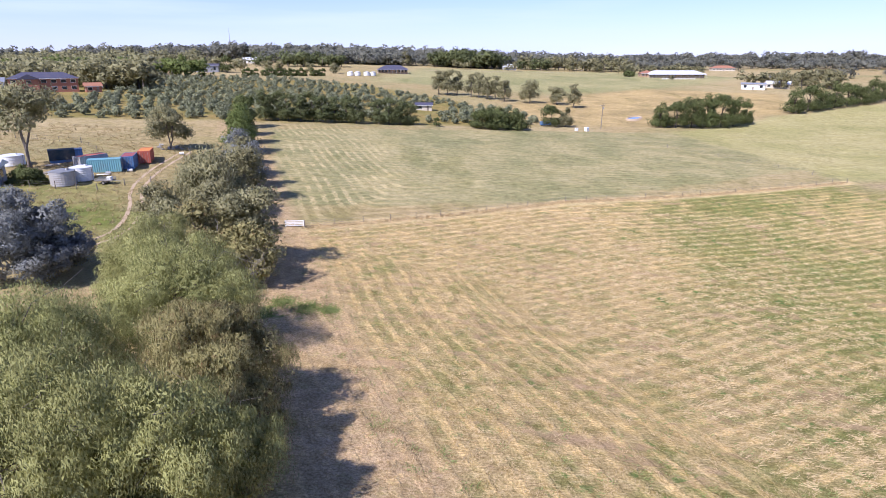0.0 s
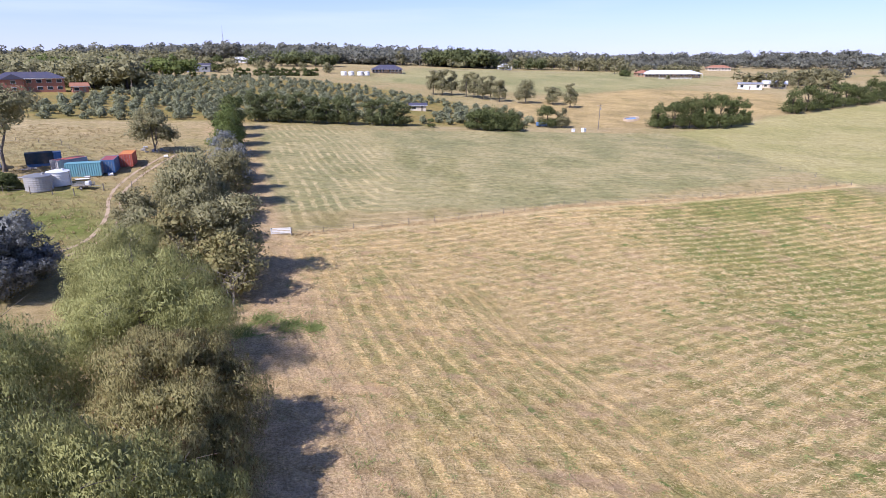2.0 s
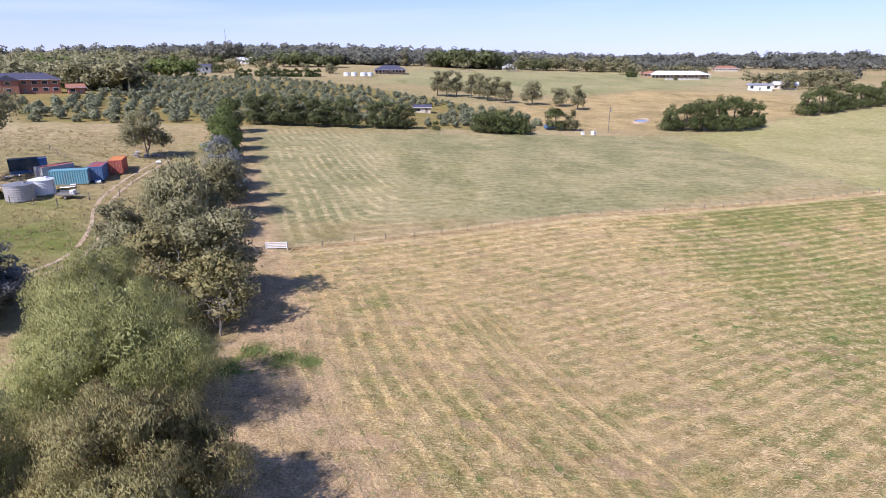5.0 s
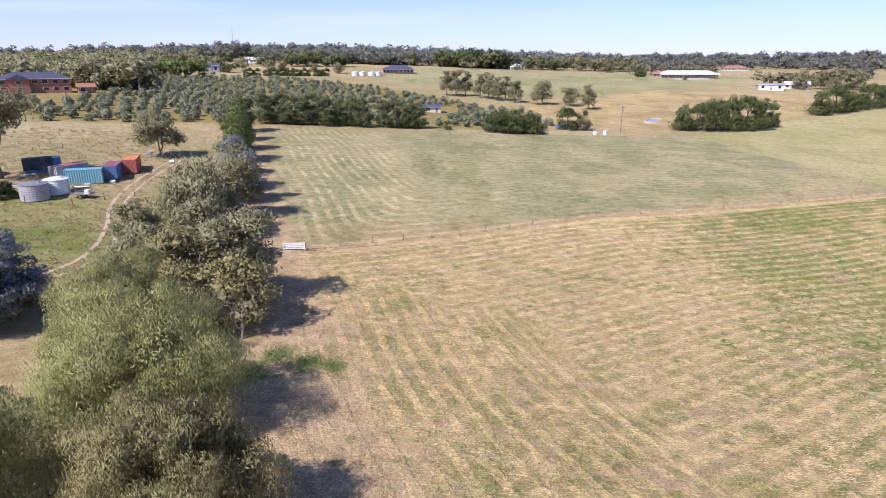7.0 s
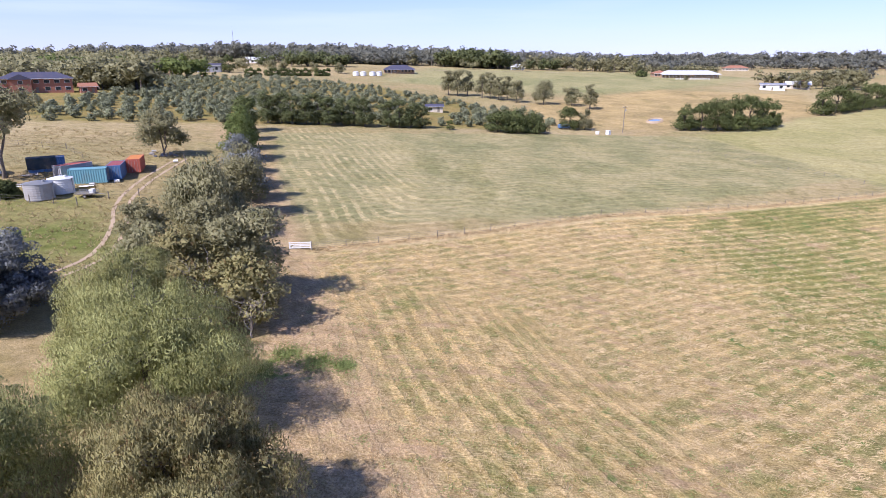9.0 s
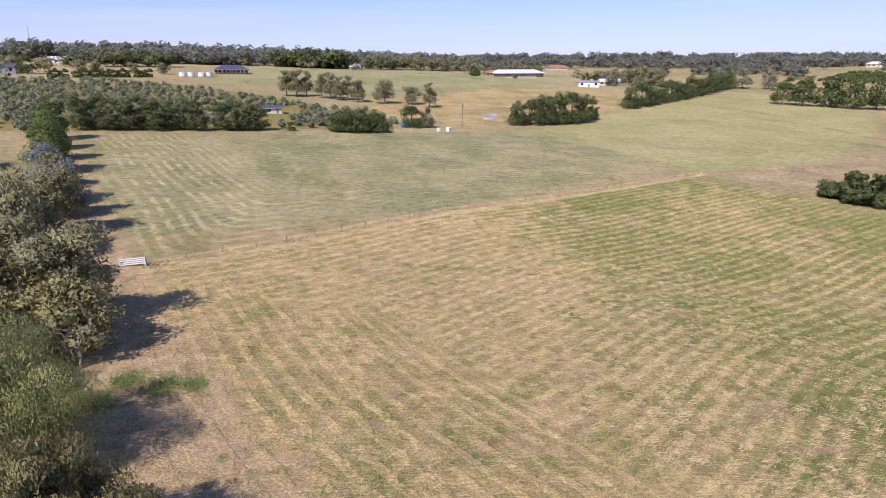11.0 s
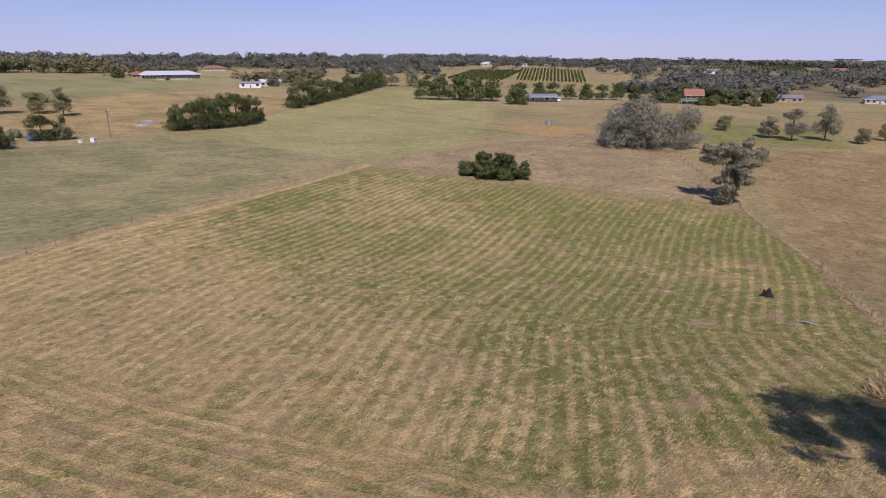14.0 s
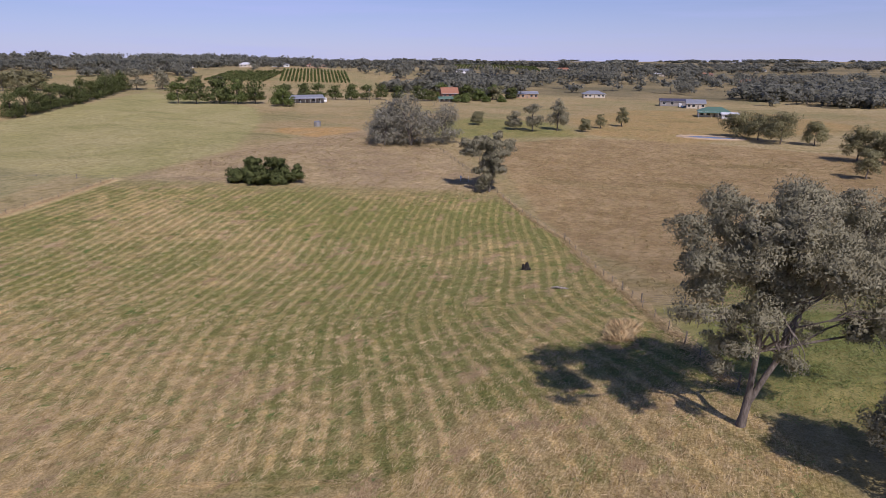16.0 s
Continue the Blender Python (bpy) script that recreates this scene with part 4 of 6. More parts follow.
# ---- rows of small pines and single trees on the far slopes ----
for i in range(22):
    if i in (4, 17):
        continue
    x, y = -152 + 50 * i / 21, 421 + 22 * i / 21
    tree(x, y, 5.2 + 0.8 * math.sin(i * 2.2), 2.2, PINE, DARKBARK, "bush", 0.3, "small dark green pine in a driveway row", "driveway pines", variant=i % 2, spin=i, base=0.02)
FAR_TREES = [(-137, 455, 9, 5, GUM), (-118, 470, 8, 4.5, GUM), (-100, 475, 8, 5, GUM), (-210, 455, 13, 6, BRIGHT), (-176, 452, 13, 6, PINE), (-150, 470, 9, 4, GUM),
             (-60, 640, 15, 7, GUM), (-30, 640, 9, 4, GUM), (-3, 650, 13, 6, GUM), (60, 650, 9, 4.5, PINE), (75, 660, 12, 5, PINE), (110, 640, 13, 6, GUM), (135, 625, 12, 6, GUM),
             (150, 560, 6, 6, PINE), (225, 440, 13, 6, GUM), (243, 447, 13, 7, GUM), (262, 442, 14, 8, GUM), (240, 425, 10, 5, GUM), (300, 500, 6, 3.5, GUM), (175, 520, 4, 2, GUM),
             (268, 300, 15, 8, PINE), (279, 292, 17, 9, PINE), (284, 282, 16, 8, BRIGHT), (292, 275, 16, 8, PINE), (290, 252, 12.5, 8.5, BRIGHT), (300, 262, 10, 6, BRIGHT), (262, 308, 14, 7, BRIGHT),
             (338, 272, 12, 6, PINE), (346, 266, 12, 6, PINE), (354, 258, 11, 6, PINE), (362, 250, 12, 6, PINE), (371, 243, 11, 6, PINE), (380, 236, 12, 6, PINE), (388, 226, 11, 6, PINE), (330, 282, 11, 6, PINE),
             (399, 184, 6, 4, BRIGHT), (404, 179, 7, 4.5, BRIGHT), (396, 203, 8, 5, PINE), (391, 206, 9, 5, PINE), (420, 205, 13, 7, BRIGHT), (430, 190, 12, 7, PINE), (425, 176, 9, 6, BRIGHT), (436, 182, 9, 6, BRIGHT), (445, 170, 11, 7, GUM), (452, 176, 12, 7, BRIGHT), (395, 214, 12, 6, PINE), (460, 163, 10, 6, PINE), (418, 168, 5, 4, BRIGHT), (428, 160, 5, 4, BRIGHT),
             (300, 418, 15, 8, GREYGUM), (318, 412, 16, 9, GREYGUM), (334, 404, 15, 8, GREYGUM), (345, 396, 10, 4, PINE), (356, 390, 11, 6, PINE), (368, 380, 10, 6, GREYGUM), (380, 372, 10, 6, PINE)]
for i, (x, y, h, r, leaf) in enumerate(FAR_TREES):
    words = {GUM: "grey-green gum tree on a far slope", PINE: "dark green tree on a far slope", BRIGHT: "bright green shade tree by a house", GREYGUM: "grey gum tree at the field's end"}[leaf]
    tree(x, y, h, r, leaf, BARK, "bush" if leaf in (PINE, BRIGHT) else "round", 0.3, words, "trees on the far slopes", variant=i % 3, spin=i * 0.8, base=0.08)


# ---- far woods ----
def woods(seed, label, regions, leaf=HAZED_WOODS, n=84, size=0.11, broad=1.0):
    """Woods too far to count: scattered crowns on stems in oval stands (x, y, rx, ry, turn, count, lowest, highest)."""
    rng = np.random.default_rng(seed)
    crowns = []
    for k in range(6):
        c = [(rng.uniform(-0.28, 0.28), rng.uniform(-0.28, 0.28), rng.uniform(0.22, 0.66), rng.uniform(0.28, 0.4), rng.uniform(0.28, 0.4), rng.uniform(0.22, 0.32)) for _ in range(4)]
        v, f, soft = leaf_cloud(rng, c, max(8, n // 8), 8, size * 1.1, size * 0.9, 0.1, 0.6, 0.5, False, 0.55, 0.06, 0.85)
        tv, tf = tube([(0, 0, -0.05), (0.02, 0, 0.3), (0, 0.02, 0.6)], [0.025, 0.018, 0.01], 4)
        crowns.append((np.concatenate([v, np.array([tuple(p) for p in tv])]), np.concatenate([f, np.array([t for q in tf for t in (q[:3], (q[0], q[2], q[3]))]) + len(v)]), len(f), np.concatenate([soft, np.repeat([(0.0, 0.0, 1.0)], len(tv), 0)])))
    verts, faces, wood, softs, at = [], [], [], [], 0
    for cx, cy, rx, ry, turn, count, lo, hi in regions:
        ca, sa = math.cos(radians(turn)), math.sin(radians(turn))
        for _ in range(count):
            a, q = rng.uniform(0, 6.283), math.sqrt(rng.uniform(0, 1))
            u, w = rx * q * math.cos(a), ry * q * math.sin(a)
            x, y = cx + u * ca - w * sa, cy + u * sa + w * ca
            v, f, leaves, soft = crowns[rng.integers(6)]
            h, b = rng.uniform(lo, hi), rng.uniform(0, 6.283)
            wide = h * broad * rng.uniform(0.95, 1.35)
            rot = np.array(((math.cos(b), -math.sin(b), 0), (math.sin(b), math.cos(b), 0), (0, 0, 1)))
            verts.append(v @ rot.T * np.array((wide, wide, h)) + np.array((x, y, gz(x, y))))
            softs.append(soft @ rot.T)
            faces.append(f + at)
            wood.append(np.arange(len(f)) >= leaves)
            at += len(v)
    me = leafy("far_woods", (np.concatenate(verts), np.concatenate(faces), np.concatenate(softs)), [leaf, BARK])
    me.polygons.foreach_set("material_index", np.concatenate(wood).astype(np.int32))
    tagged(new("far_woods", me), label, "woods", kind="stuff")


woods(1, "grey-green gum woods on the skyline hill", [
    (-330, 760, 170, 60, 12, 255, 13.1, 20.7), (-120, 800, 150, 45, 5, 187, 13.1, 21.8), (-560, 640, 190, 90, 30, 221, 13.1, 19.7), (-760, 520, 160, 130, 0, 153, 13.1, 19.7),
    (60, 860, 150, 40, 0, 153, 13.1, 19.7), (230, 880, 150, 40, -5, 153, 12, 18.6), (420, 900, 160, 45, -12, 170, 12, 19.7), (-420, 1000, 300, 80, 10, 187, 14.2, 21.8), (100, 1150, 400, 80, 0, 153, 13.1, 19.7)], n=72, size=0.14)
woods(2, "tall mixed trees behind the brick house", [(-215, 300, 45, 30, 30, 60, 10, 15), (-172, 296, 18, 12, 0, 14, 12, 18), (-260, 400, 60, 40, 20, 90, 11, 17), (-330, 330, 90, 60, 20, 110, 11, 17), (-300, 480, 90, 50, 10, 90, 11, 17), (-190, 470, 50, 12, 20, 10, 8, 13), (-160, 282, 14, 9, 0, 9, 12, 17)], GUM, 170, 0.1)
woods(3, "bright green garden trees behind the house", [(-250, 350, 60, 22, 35, 30, 12, 17), (-190, 400, 20, 14, 0, 8, 10, 15)], BRIGHT, 170, 0.1)
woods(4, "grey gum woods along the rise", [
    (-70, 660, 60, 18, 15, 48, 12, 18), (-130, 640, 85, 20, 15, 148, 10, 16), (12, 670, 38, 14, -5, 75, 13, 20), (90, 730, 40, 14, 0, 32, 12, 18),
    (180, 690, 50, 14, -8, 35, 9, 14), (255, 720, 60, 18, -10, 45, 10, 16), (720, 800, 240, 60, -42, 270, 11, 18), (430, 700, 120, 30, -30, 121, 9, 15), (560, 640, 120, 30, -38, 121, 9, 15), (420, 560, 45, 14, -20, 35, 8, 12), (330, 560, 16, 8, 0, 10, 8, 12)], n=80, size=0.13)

woods(9, "dark tall shelter trees on the rise", [(2, 640, 36, 9, -4, 46, 15, 21), (75, 645, 16, 8, 0, 8, 9, 13), (-150, 560, 40, 12, 15, 26, 10, 15)], SHELTER, 110, 0.12)
woods(10, "grey-green gums scattered round the homesteads", [(125, 655, 62, 10, -3, 34, 12, 18), (190, 600, 40, 8, 0, 16, 9, 13), (225, 470, 22, 8, -20, 8, 9, 13), (262, 470, 20, 9, -20, 9, 10, 15), (30, 600, 50, 14, 0, 5, 7, 11)], GUM, 110, 0.12)


def valley_stands(seed, near, far, count, lo, hi, keep, size):
    """Small stands of trees strewn over the valley, thick in some patches and absent in others."""
    rng = random.Random(seed)
    out = []
    for _ in range(count * 30):
        az, r = radians(rng.uniform(38, 116)), near * (far / near) ** rng.random()
        x, y = r * math.sin(az), r * math.cos(az)
        patch = noise.noise((x / (0.11 * r + 60), y / (0.11 * r + 60), seed * 3.7)) + 0.5 * noise.noise((x / (0.04 * r + 20), y / (0.04 * r + 20), seed))
        if patch < keep or any(math.hypot(x - cx, y - cy) < cr for cx, cy, cr in CLEARINGS):
            continue
        out.append((x, y, size, size * 0.6, rng.uniform(0, 180), 2 if size > 12 else 1, lo, hi))
        if len(out) == count:
            break
    return out


# open ground among the woods: vines, orchard, house yards, paddocks
CLEARINGS = [(520, 395, 75), (472, 442, 55), (900, 336, 95), (960, 360, 90), (400, 40, 95), (390, 120, 75), (440, 60, 90), (430, -10, 60), (500, 120, 55), (640, 120, 40), (410, 250, 60),
             (330, 420, 60), (900, 17, 50), (1127, 150, 60), (560, 90, 45), (420, 330, 70), (360, 330, 70), (430, 400, 60), (760, 470, 50), (620, 480, 40)]
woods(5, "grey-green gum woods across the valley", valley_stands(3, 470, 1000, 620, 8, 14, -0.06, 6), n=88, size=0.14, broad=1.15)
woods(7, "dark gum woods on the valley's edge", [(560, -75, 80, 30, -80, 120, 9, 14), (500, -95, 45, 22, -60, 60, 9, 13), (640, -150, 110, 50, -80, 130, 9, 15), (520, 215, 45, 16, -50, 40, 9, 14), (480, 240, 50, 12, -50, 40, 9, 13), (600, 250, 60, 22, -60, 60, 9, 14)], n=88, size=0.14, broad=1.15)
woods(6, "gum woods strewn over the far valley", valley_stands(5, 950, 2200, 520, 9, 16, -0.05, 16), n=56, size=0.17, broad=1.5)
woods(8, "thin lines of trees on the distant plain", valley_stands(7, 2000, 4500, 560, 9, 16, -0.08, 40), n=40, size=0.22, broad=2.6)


# ---- vineyard ----
def vineyard(cx, cy, turn, rows, gap, length, label):
    rng = np.random.default_rng(rows)
    n = rows * int(length * 3)
    x = (rng.integers(0, rows, n) - rows / 2) * gap + rng.normal(0, 0.25, n)
    y, z = rng.uniform(-length / 2, length / 2, n), rng.uniform(0.5, 1.9, n)
    ca, sa = math.cos(radians(turn)), math.sin(radians(turn))
    wx, wy = cx + x * ca - y * sa, cy + x * sa + y * ca
    p = np.stack([wx, wy, z + land(wx, wy)], 1)
    a, b = rng.normal(0, 0.55, (n, 3)), rng.normal(0, 0.55, (n, 3))
    v = np.stack([p - a, p + b, p + a, p - b], 1).reshape(-1, 3)
    tagged(new("vineyard", mesh_of("vineyard", v, np.arange(n * 4).reshape(-1, 4), VINE)), label, "vineyard", kind="stuff")


vineyard(519, 394, -53.7, 19, 3.6, 104, "rows of green vines on a far slope")
vineyard(472, 442, -64, 13, 4.4, 84, "rows of green vines running down a far slope")
vineyard(905, 338, -69.5, 30, 4.6, 130, "dark green orchard rows below the crest")


# ---- fences ----
def fence(pts, gap, height, label, wires=4, post_r=0.06):
    """Wire fence on timber posts along a line of corners."""
    ob = thing("wire_fence", Matrix.Identity(4), label, "fence")
    bm = rod(fresh(), (0, 0, -0.3), (0, 0, height), post_r, post_r * 0.85, 6)
    post = bpy.data.meshes.new("post")
    bm.to_mesh(post)
    bm.free()
    post.materials.append(TIMBER)
    rng = random.Random(len(pts) + int(pts[0][0]))
    tops = []
    for (ax, ay), (bx, by) in zip(pts, pts[1:]):
        n = max(1, round(math.hypot(bx - ax, by - ay) / gap))
        for i in range(n + ((bx, by) == pts[-1])):
            x, y = ax + (bx - ax) * i / n, ay + (by - ay) * i / n
            p = part_of("post", post, ob)
            big = i == 0
            p.matrix_basis = Matrix.LocRotScale((x, y, gz(x, y)), Euler((rng.gauss(0, 0.03), rng.gauss(0, 0.03), rng.random() * 6)), (1.5, 1.5, 1.15) if big else (1, 1, rng.uniform(0.94, 1.04)))
            tops.append((x, y, gz(x, y)))
    for k in range(wires):
        h = height * (0.25 + 0.7 * k / max(1, wires - 1))
        v, f = tube([(x, y, z + h) for x, y, z in tops], [0.012] * len(tops), 4)
        part_of("wire", mesh_of("wire", v, f, WIRE), ob)
    return ob


fence([(-25.6, 91.6), (22, 123), (97, 149.6)], 5.0, 1.2, "post and wire fence crossing between two fields")
fence([(43, 5.8), (54, 10.1), (76.5, 19.1), (110.5, 35.2), (144, 61.5), (190, 100)], 4.6, 1.2, "post and wire fence beside the brown paddock")
fence([(70.0, 15.9), (68.9, 10.8), (66, -14)], 4.2, 1.2, "short wire fence closing the weedy corner")
fence([(97, 149.6), (93, 158), (57, 212)], 9.0, 1.1, "old wire fence between the fields", 3)
fence([(-63.5, 107), (-60, 110), (-55, 112), (-57, 124), (-66, 140)], 4.5, 1.2, "wire fence round the yard", 3)
fence([(-100, 92), (-82, 101), (-73, 101.5), (-66, 102.5), (-63.5, 107)], 4.5, 1.2, "wire fence before the container yard", 3)
fence([(-108, 140), (-92, 140), (-84, 133)], 6.0, 1.2, "leaning wire fence in dry grass", 3)


# ---- white gate ----
def white_gate():
    ob = thing("white_gate", pose(-27.2, 91.55, gz(-27.2, 91.55), 0, 0, 8), "white painted timber rail gate standing by the hedge", "gate")
    for x in (-1.5, 1.5):
        part("post", box(fresh(), x - 0.06, -0.06, -0.3, x + 0.06, 0.06, 1.15, 0.01), WHITE, ob)
    for k in range(4):
        z = 0.22 + 0.25 * k
        part("rail", box(fresh(), -1.44, -0.025, z, 1.44, 0.025, z + 0.15, 0.008), WHITE, ob)
    for x in (-1.38, 0, 1.38):
        part("stile", box(fresh(), x - 0.05, 0.026, 0.16, x + 0.05, 0.05, 1.14, 0.006), WHITE, ob)
    bm = fresh()
    rod(bm, (-1.35, 0.07, 0.25), (-0.05, 0.07, 1.05), 0.035, sides=6)
    part("brace", bm, WHITE, ob)
    part("hinge", box(fresh(), 1.36, -0.04, 0.9, 1.52, 0.03, 0.98), STEEL, ob)


white_gate()


# ---- container yard ----
def container(x, y, axis, side, roof, label, doors=None, name="shipping_container", covered=False):
    """A 20-foot container; its doors look along -axis."""
    d = Vector(axis).normalized()
    ob = thing(name, pose(x, y, gz(x, y) + 0.02, 0, 0, math.degrees(math.atan2(d.y, d.x))), label, "container", "yard containers")
    L, W, H = 6.06, 2.44, 2.59
    for s in (-1, 1):
        n, v, f = 60, [], []
        for i in range(n + 1):
            u = -L / 2 + 0.1 + (L - 0.2) * i / n
            off = s * (W / 2 - (0.0 if i % 4 in (0, 1) else 0.045))
            v += [(u, off, 0.18), (u, off, H - 0.14)]
        for i in range(n):
            f.append((2 * i, 2 * i + 2, 2 * i + 3, 2 * i + 1) if s < 0 else (2 * i, 2 * i + 1, 2 * i + 3, 2 * i + 2))
        part_of("side_panel", mesh_of("side_panel", v, f, side), ob)
    n, v, f = 40, [], []
    for i in range(n + 1):
        u, h = -L / 2 + 0.08 + (L - 0.16) * i / n, H - (0.02 if i % 4 in (0, 1) else 0.05)
        v += [(u, -W / 2 + 0.06, h), (u, W / 2 - 0.06, h)]
    f = [(2 * i, 2 * i + 2, 2 * i + 3, 2 * i + 1) for i in range(n)]
    part_of("roof", mesh_of("roof", v, f, roof), ob)
    part("end_wall", box(fresh(), L / 2 - 0.08, -W / 2 + 0.1, 0.15, L / 2 - 0.02, W / 2 - 0.1, H - 0.1), side, ob)
    frame_bm = fresh()
    for u in (-L / 2, L / 2 - 0.14):
        for w in (-W / 2, W / 2 - 0.14):
            box(frame_bm, u, w, 0, u + 0.14, w + 0.14, H, 0.012)
        box(frame_bm, u, -W / 2 + 0.14, 0, u + 0.14, W / 2 - 0.14, 0.15)
        box(frame_bm, u, -W / 2 + 0.14, H - 0.13, u + 0.14, W / 2 - 0.14, H)
    for w in (-W / 2, W / 2 - 0.1):
        box(frame_bm, -L / 2 + 0.14, w, 0, L / 2 - 0.14, w + 0.1, 0.17)
        box(frame_bm, -L / 2 + 0.14, w, H - 0.13, L / 2 - 0.14, w + 0.1, H - 0.002)
    part("corner_frame", frame_bm, side, ob)
    for s in (-1, 1):
        leaf = part("door", box(fresh(), -L / 2 + 0.02, 0.02 if s > 0 else -W / 2 + 0.15, 0.17, -L / 2 + 0.09, W / 2 - 0.15 if s > 0 else -0.02, H - 0.15, 0.01), doors or side, ob)
        for q in (0.28, 0.75):
            part("lock_rod", rod(fresh(), (-L / 2 - 0.02, s * q, 0.2), (-L / 2 - 0.02, s * q, H - 0.2), 0.022, sides=6), STEEL, leaf)
    if covered:
        bm = fresh()
        box(bm, -L / 2 - 0.1, -W / 2 - 0.12, 0.55, L / 2 - 1.4, -W / 2 - 0.06, H + 0.06, 0.02)
        box(bm, -L / 2 - 0.1, -W / 2 - 0.06, H + 0.02, L / 2 - 1.4, W / 2 + 0.05, H + 0.08, 0.02)
        part("shade_cloth", bm, TARP, ob, "dark shade cloth draped over")
    return ob


container(-72.1, 115.9, (-0.93, -0.37), TEAL, TEAL, "faded teal shipping container with corrugated sides", BLUE)
container(-69.9, 121.0, (-0.35, 0.94), BLUE, MAROON, "blue shipping container with maroon roof", BLUE)
container(-69.4, 126.9, (-0.35, 0.94), RUST, ORANGE, "red shipping container with orange roof")
container(-76.4, 118.2, (0.4, 0.92), LIGHTGREY, RUST, "light grey shipping container with red roof", LIGHTGREY)
container(-83.5, 121.3, (0.82, 0.57), BLUE, GREYROOF, "dark blue container under shade cloth", covered=True)


def water_tank(x, y, r, h, mat, roof, label, ribs=True):
    ob = thing("water_tank", pose(x, y, gz(x, y) - 0.02), label, "tank", "water tanks")
    v, f, n = [], [], 28
    levels = 15 if ribs else 5
    for k in range(levels):
        q = r * (1 + (0.012 if ribs and k % 2 else 0))
        v += [(q * math.cos(6.2832 * i / n), q * math.sin(6.2832 * i / n), h * k / (levels - 1)) for i in range(n)]
    for k in range(levels - 1):
        f += [(k * n + i, k * n + (i + 1) % n, (k + 1) * n + (i + 1) % n, (k + 1) * n + i) for i in range(n)]
    part_of("wall", mesh_of("wall", v, f, mat), ob)
    bm = fresh()
    bmesh.ops.create_cone(bm, cap_ends=True, segments=n, radius1=r * 1.04, radius2=r * 0.12, depth=h * 0.16, matrix=Matrix.Translation((0, 0, h * 1.08)))
    part("roof", bm, roof, ob)
    part("hatch", rod(fresh(), (r * 0.5, 0, h * 1.05), (r * 0.5, 0, h * 1.2), 0.25, sides=10), roof, ob)
    part("pipe", rod(fresh(), (r * 1.03, 0.1, 0), (r * 1.03, 0.1, h), 0.04, sides=6), STEEL, ob)
    return ob


water_tank(-73.3, 104.4, 2.1, 2.6, LIGHTGREY, STEEL, "round concrete water tank with metal roof")
water_tank(-72.4, 108.6, 1.9, 2.5, WHITE, WHITEROOF, "round white water tank")
water_tank(-90.8, 115.4, 2.2, 2.0, WHITE, WHITEROOF, "low pale water tank under the gum")
for i, (x, y) in enumerate([(-85, 459), (-80, 461), (-73.5, 464), (-69, 466)]):
    water_tank(x, y, 2.3, 2.6, WHITE, WHITEROOF, "large white water tank below the far house", False)
water_tank(220.6, 176, 1.5, 2.2, STEEL, STEEL, "small grey tank on bare ground")


def trailer(x, y, turn):
    ob = thing("farm_trailer", pose(x, y, gz(x, y), 0, 0, turn), "grey flat farm trailer with mesh sides", "trailer")
    part("deck", box(fresh(), -1.6, -0.9, 0.6, 1.6, 0.9, 0.7, 0.015), TIMBER, ob)
    for s in (-1, 1):
        bm = fresh()
        for z in (0.78, 0.95, 1.12):
            box(bm, -1.6, s * 0.88 - 0.015, z, 1.6, s * 0.88 + 0.015, z + 0.05)
        for q in (-1.55, -0.5, 0.5, 1.5):
            box(bm, q, s * 0.86 - 0.02, 0.7, q + 0.05, s * 0.86 + 0.02, 1.17)
        part("side_rail", bm, STEEL, ob)
        wheel = part("wheel", rod(fresh(), (0, s * 0.95, 0.32), (0, s * 1.12, 0.32), 0.32, sides=16), RUBBER, ob)
        part("rim", rod(fresh(), (0, s * 0.94, 0.32), (0, s * 1.135, 0.32), 0.17, sides=12), STEEL, wheel)
    part("drawbar", rod(fresh(), (1.6, 0, 0.6), (2.9, 0, 0.42), 0.05, sides=6), STEEL, ob)
    part("toolbox", box(fresh(), 0.5, -0.5, 0.7, 1.2, 0.5, 1.35, 0.02), WHITE, ob, "white box on the deck")


trailer(-67.2, 107.2, 8)
for x, y, mat, words in [(-65.6, 135.5, WHITE, "white steel drum lying in the grass"), (-74.0, 143.0, LIGHTGREY, "grey steel drum under the tree"), (-70.5, 113.9, STEEL, "grey drum beside the container"), (-67.9, 117.2, WHITE, "white drum by the container doors"), (-72.6, 122.6, WHITE, "white drum behind the containers")]:
    ob = thing("drum", pose(x, y, gz(x, y) + 0.3, 0, 90, 20), words, "drum", "yard drums")
    bm = rod(fresh(), (0, 0, -0.45), (0, 0, 0.45), 0.3, sides=16)
    part("shell", bm, mat, ob)
    for q in (-0.15, 0.15):
        part("hoop", rod(fresh(), (0, 0, q - 0.02), (0, 0, q + 0.02), 0.315, sides=16), mat, ob)


def rocks(n, cx, cy, spread, seed, label):
    rng = random.Random(seed)
    for i in range(n):
        x, y, s = cx + rng.gauss(0, spread), cy + rng.gauss(0, spread * 0.5), rng.uniform(0.25, 0.6)
        bm = fresh()
        bmesh.ops.create_icosphere(bm, subdivisions=2, radius=s)
        for v in bm.verts:
            v.co *= 1 + 0.3 * noise.noise(v.co * 2.1 + Vector((i, 0, 0)))
            v.co.z *= 0.7
        ob = part("rock", bm, STONEWALL, None)
        ob.matrix_basis = pose(x, y, gz(x, y) + s * 0.2)
        tagged(ob, label, "rock", "rocks under the tree")


rocks(12, -71.0, 141.0, 1.6, 3, "grey field stone heaped under a tree")


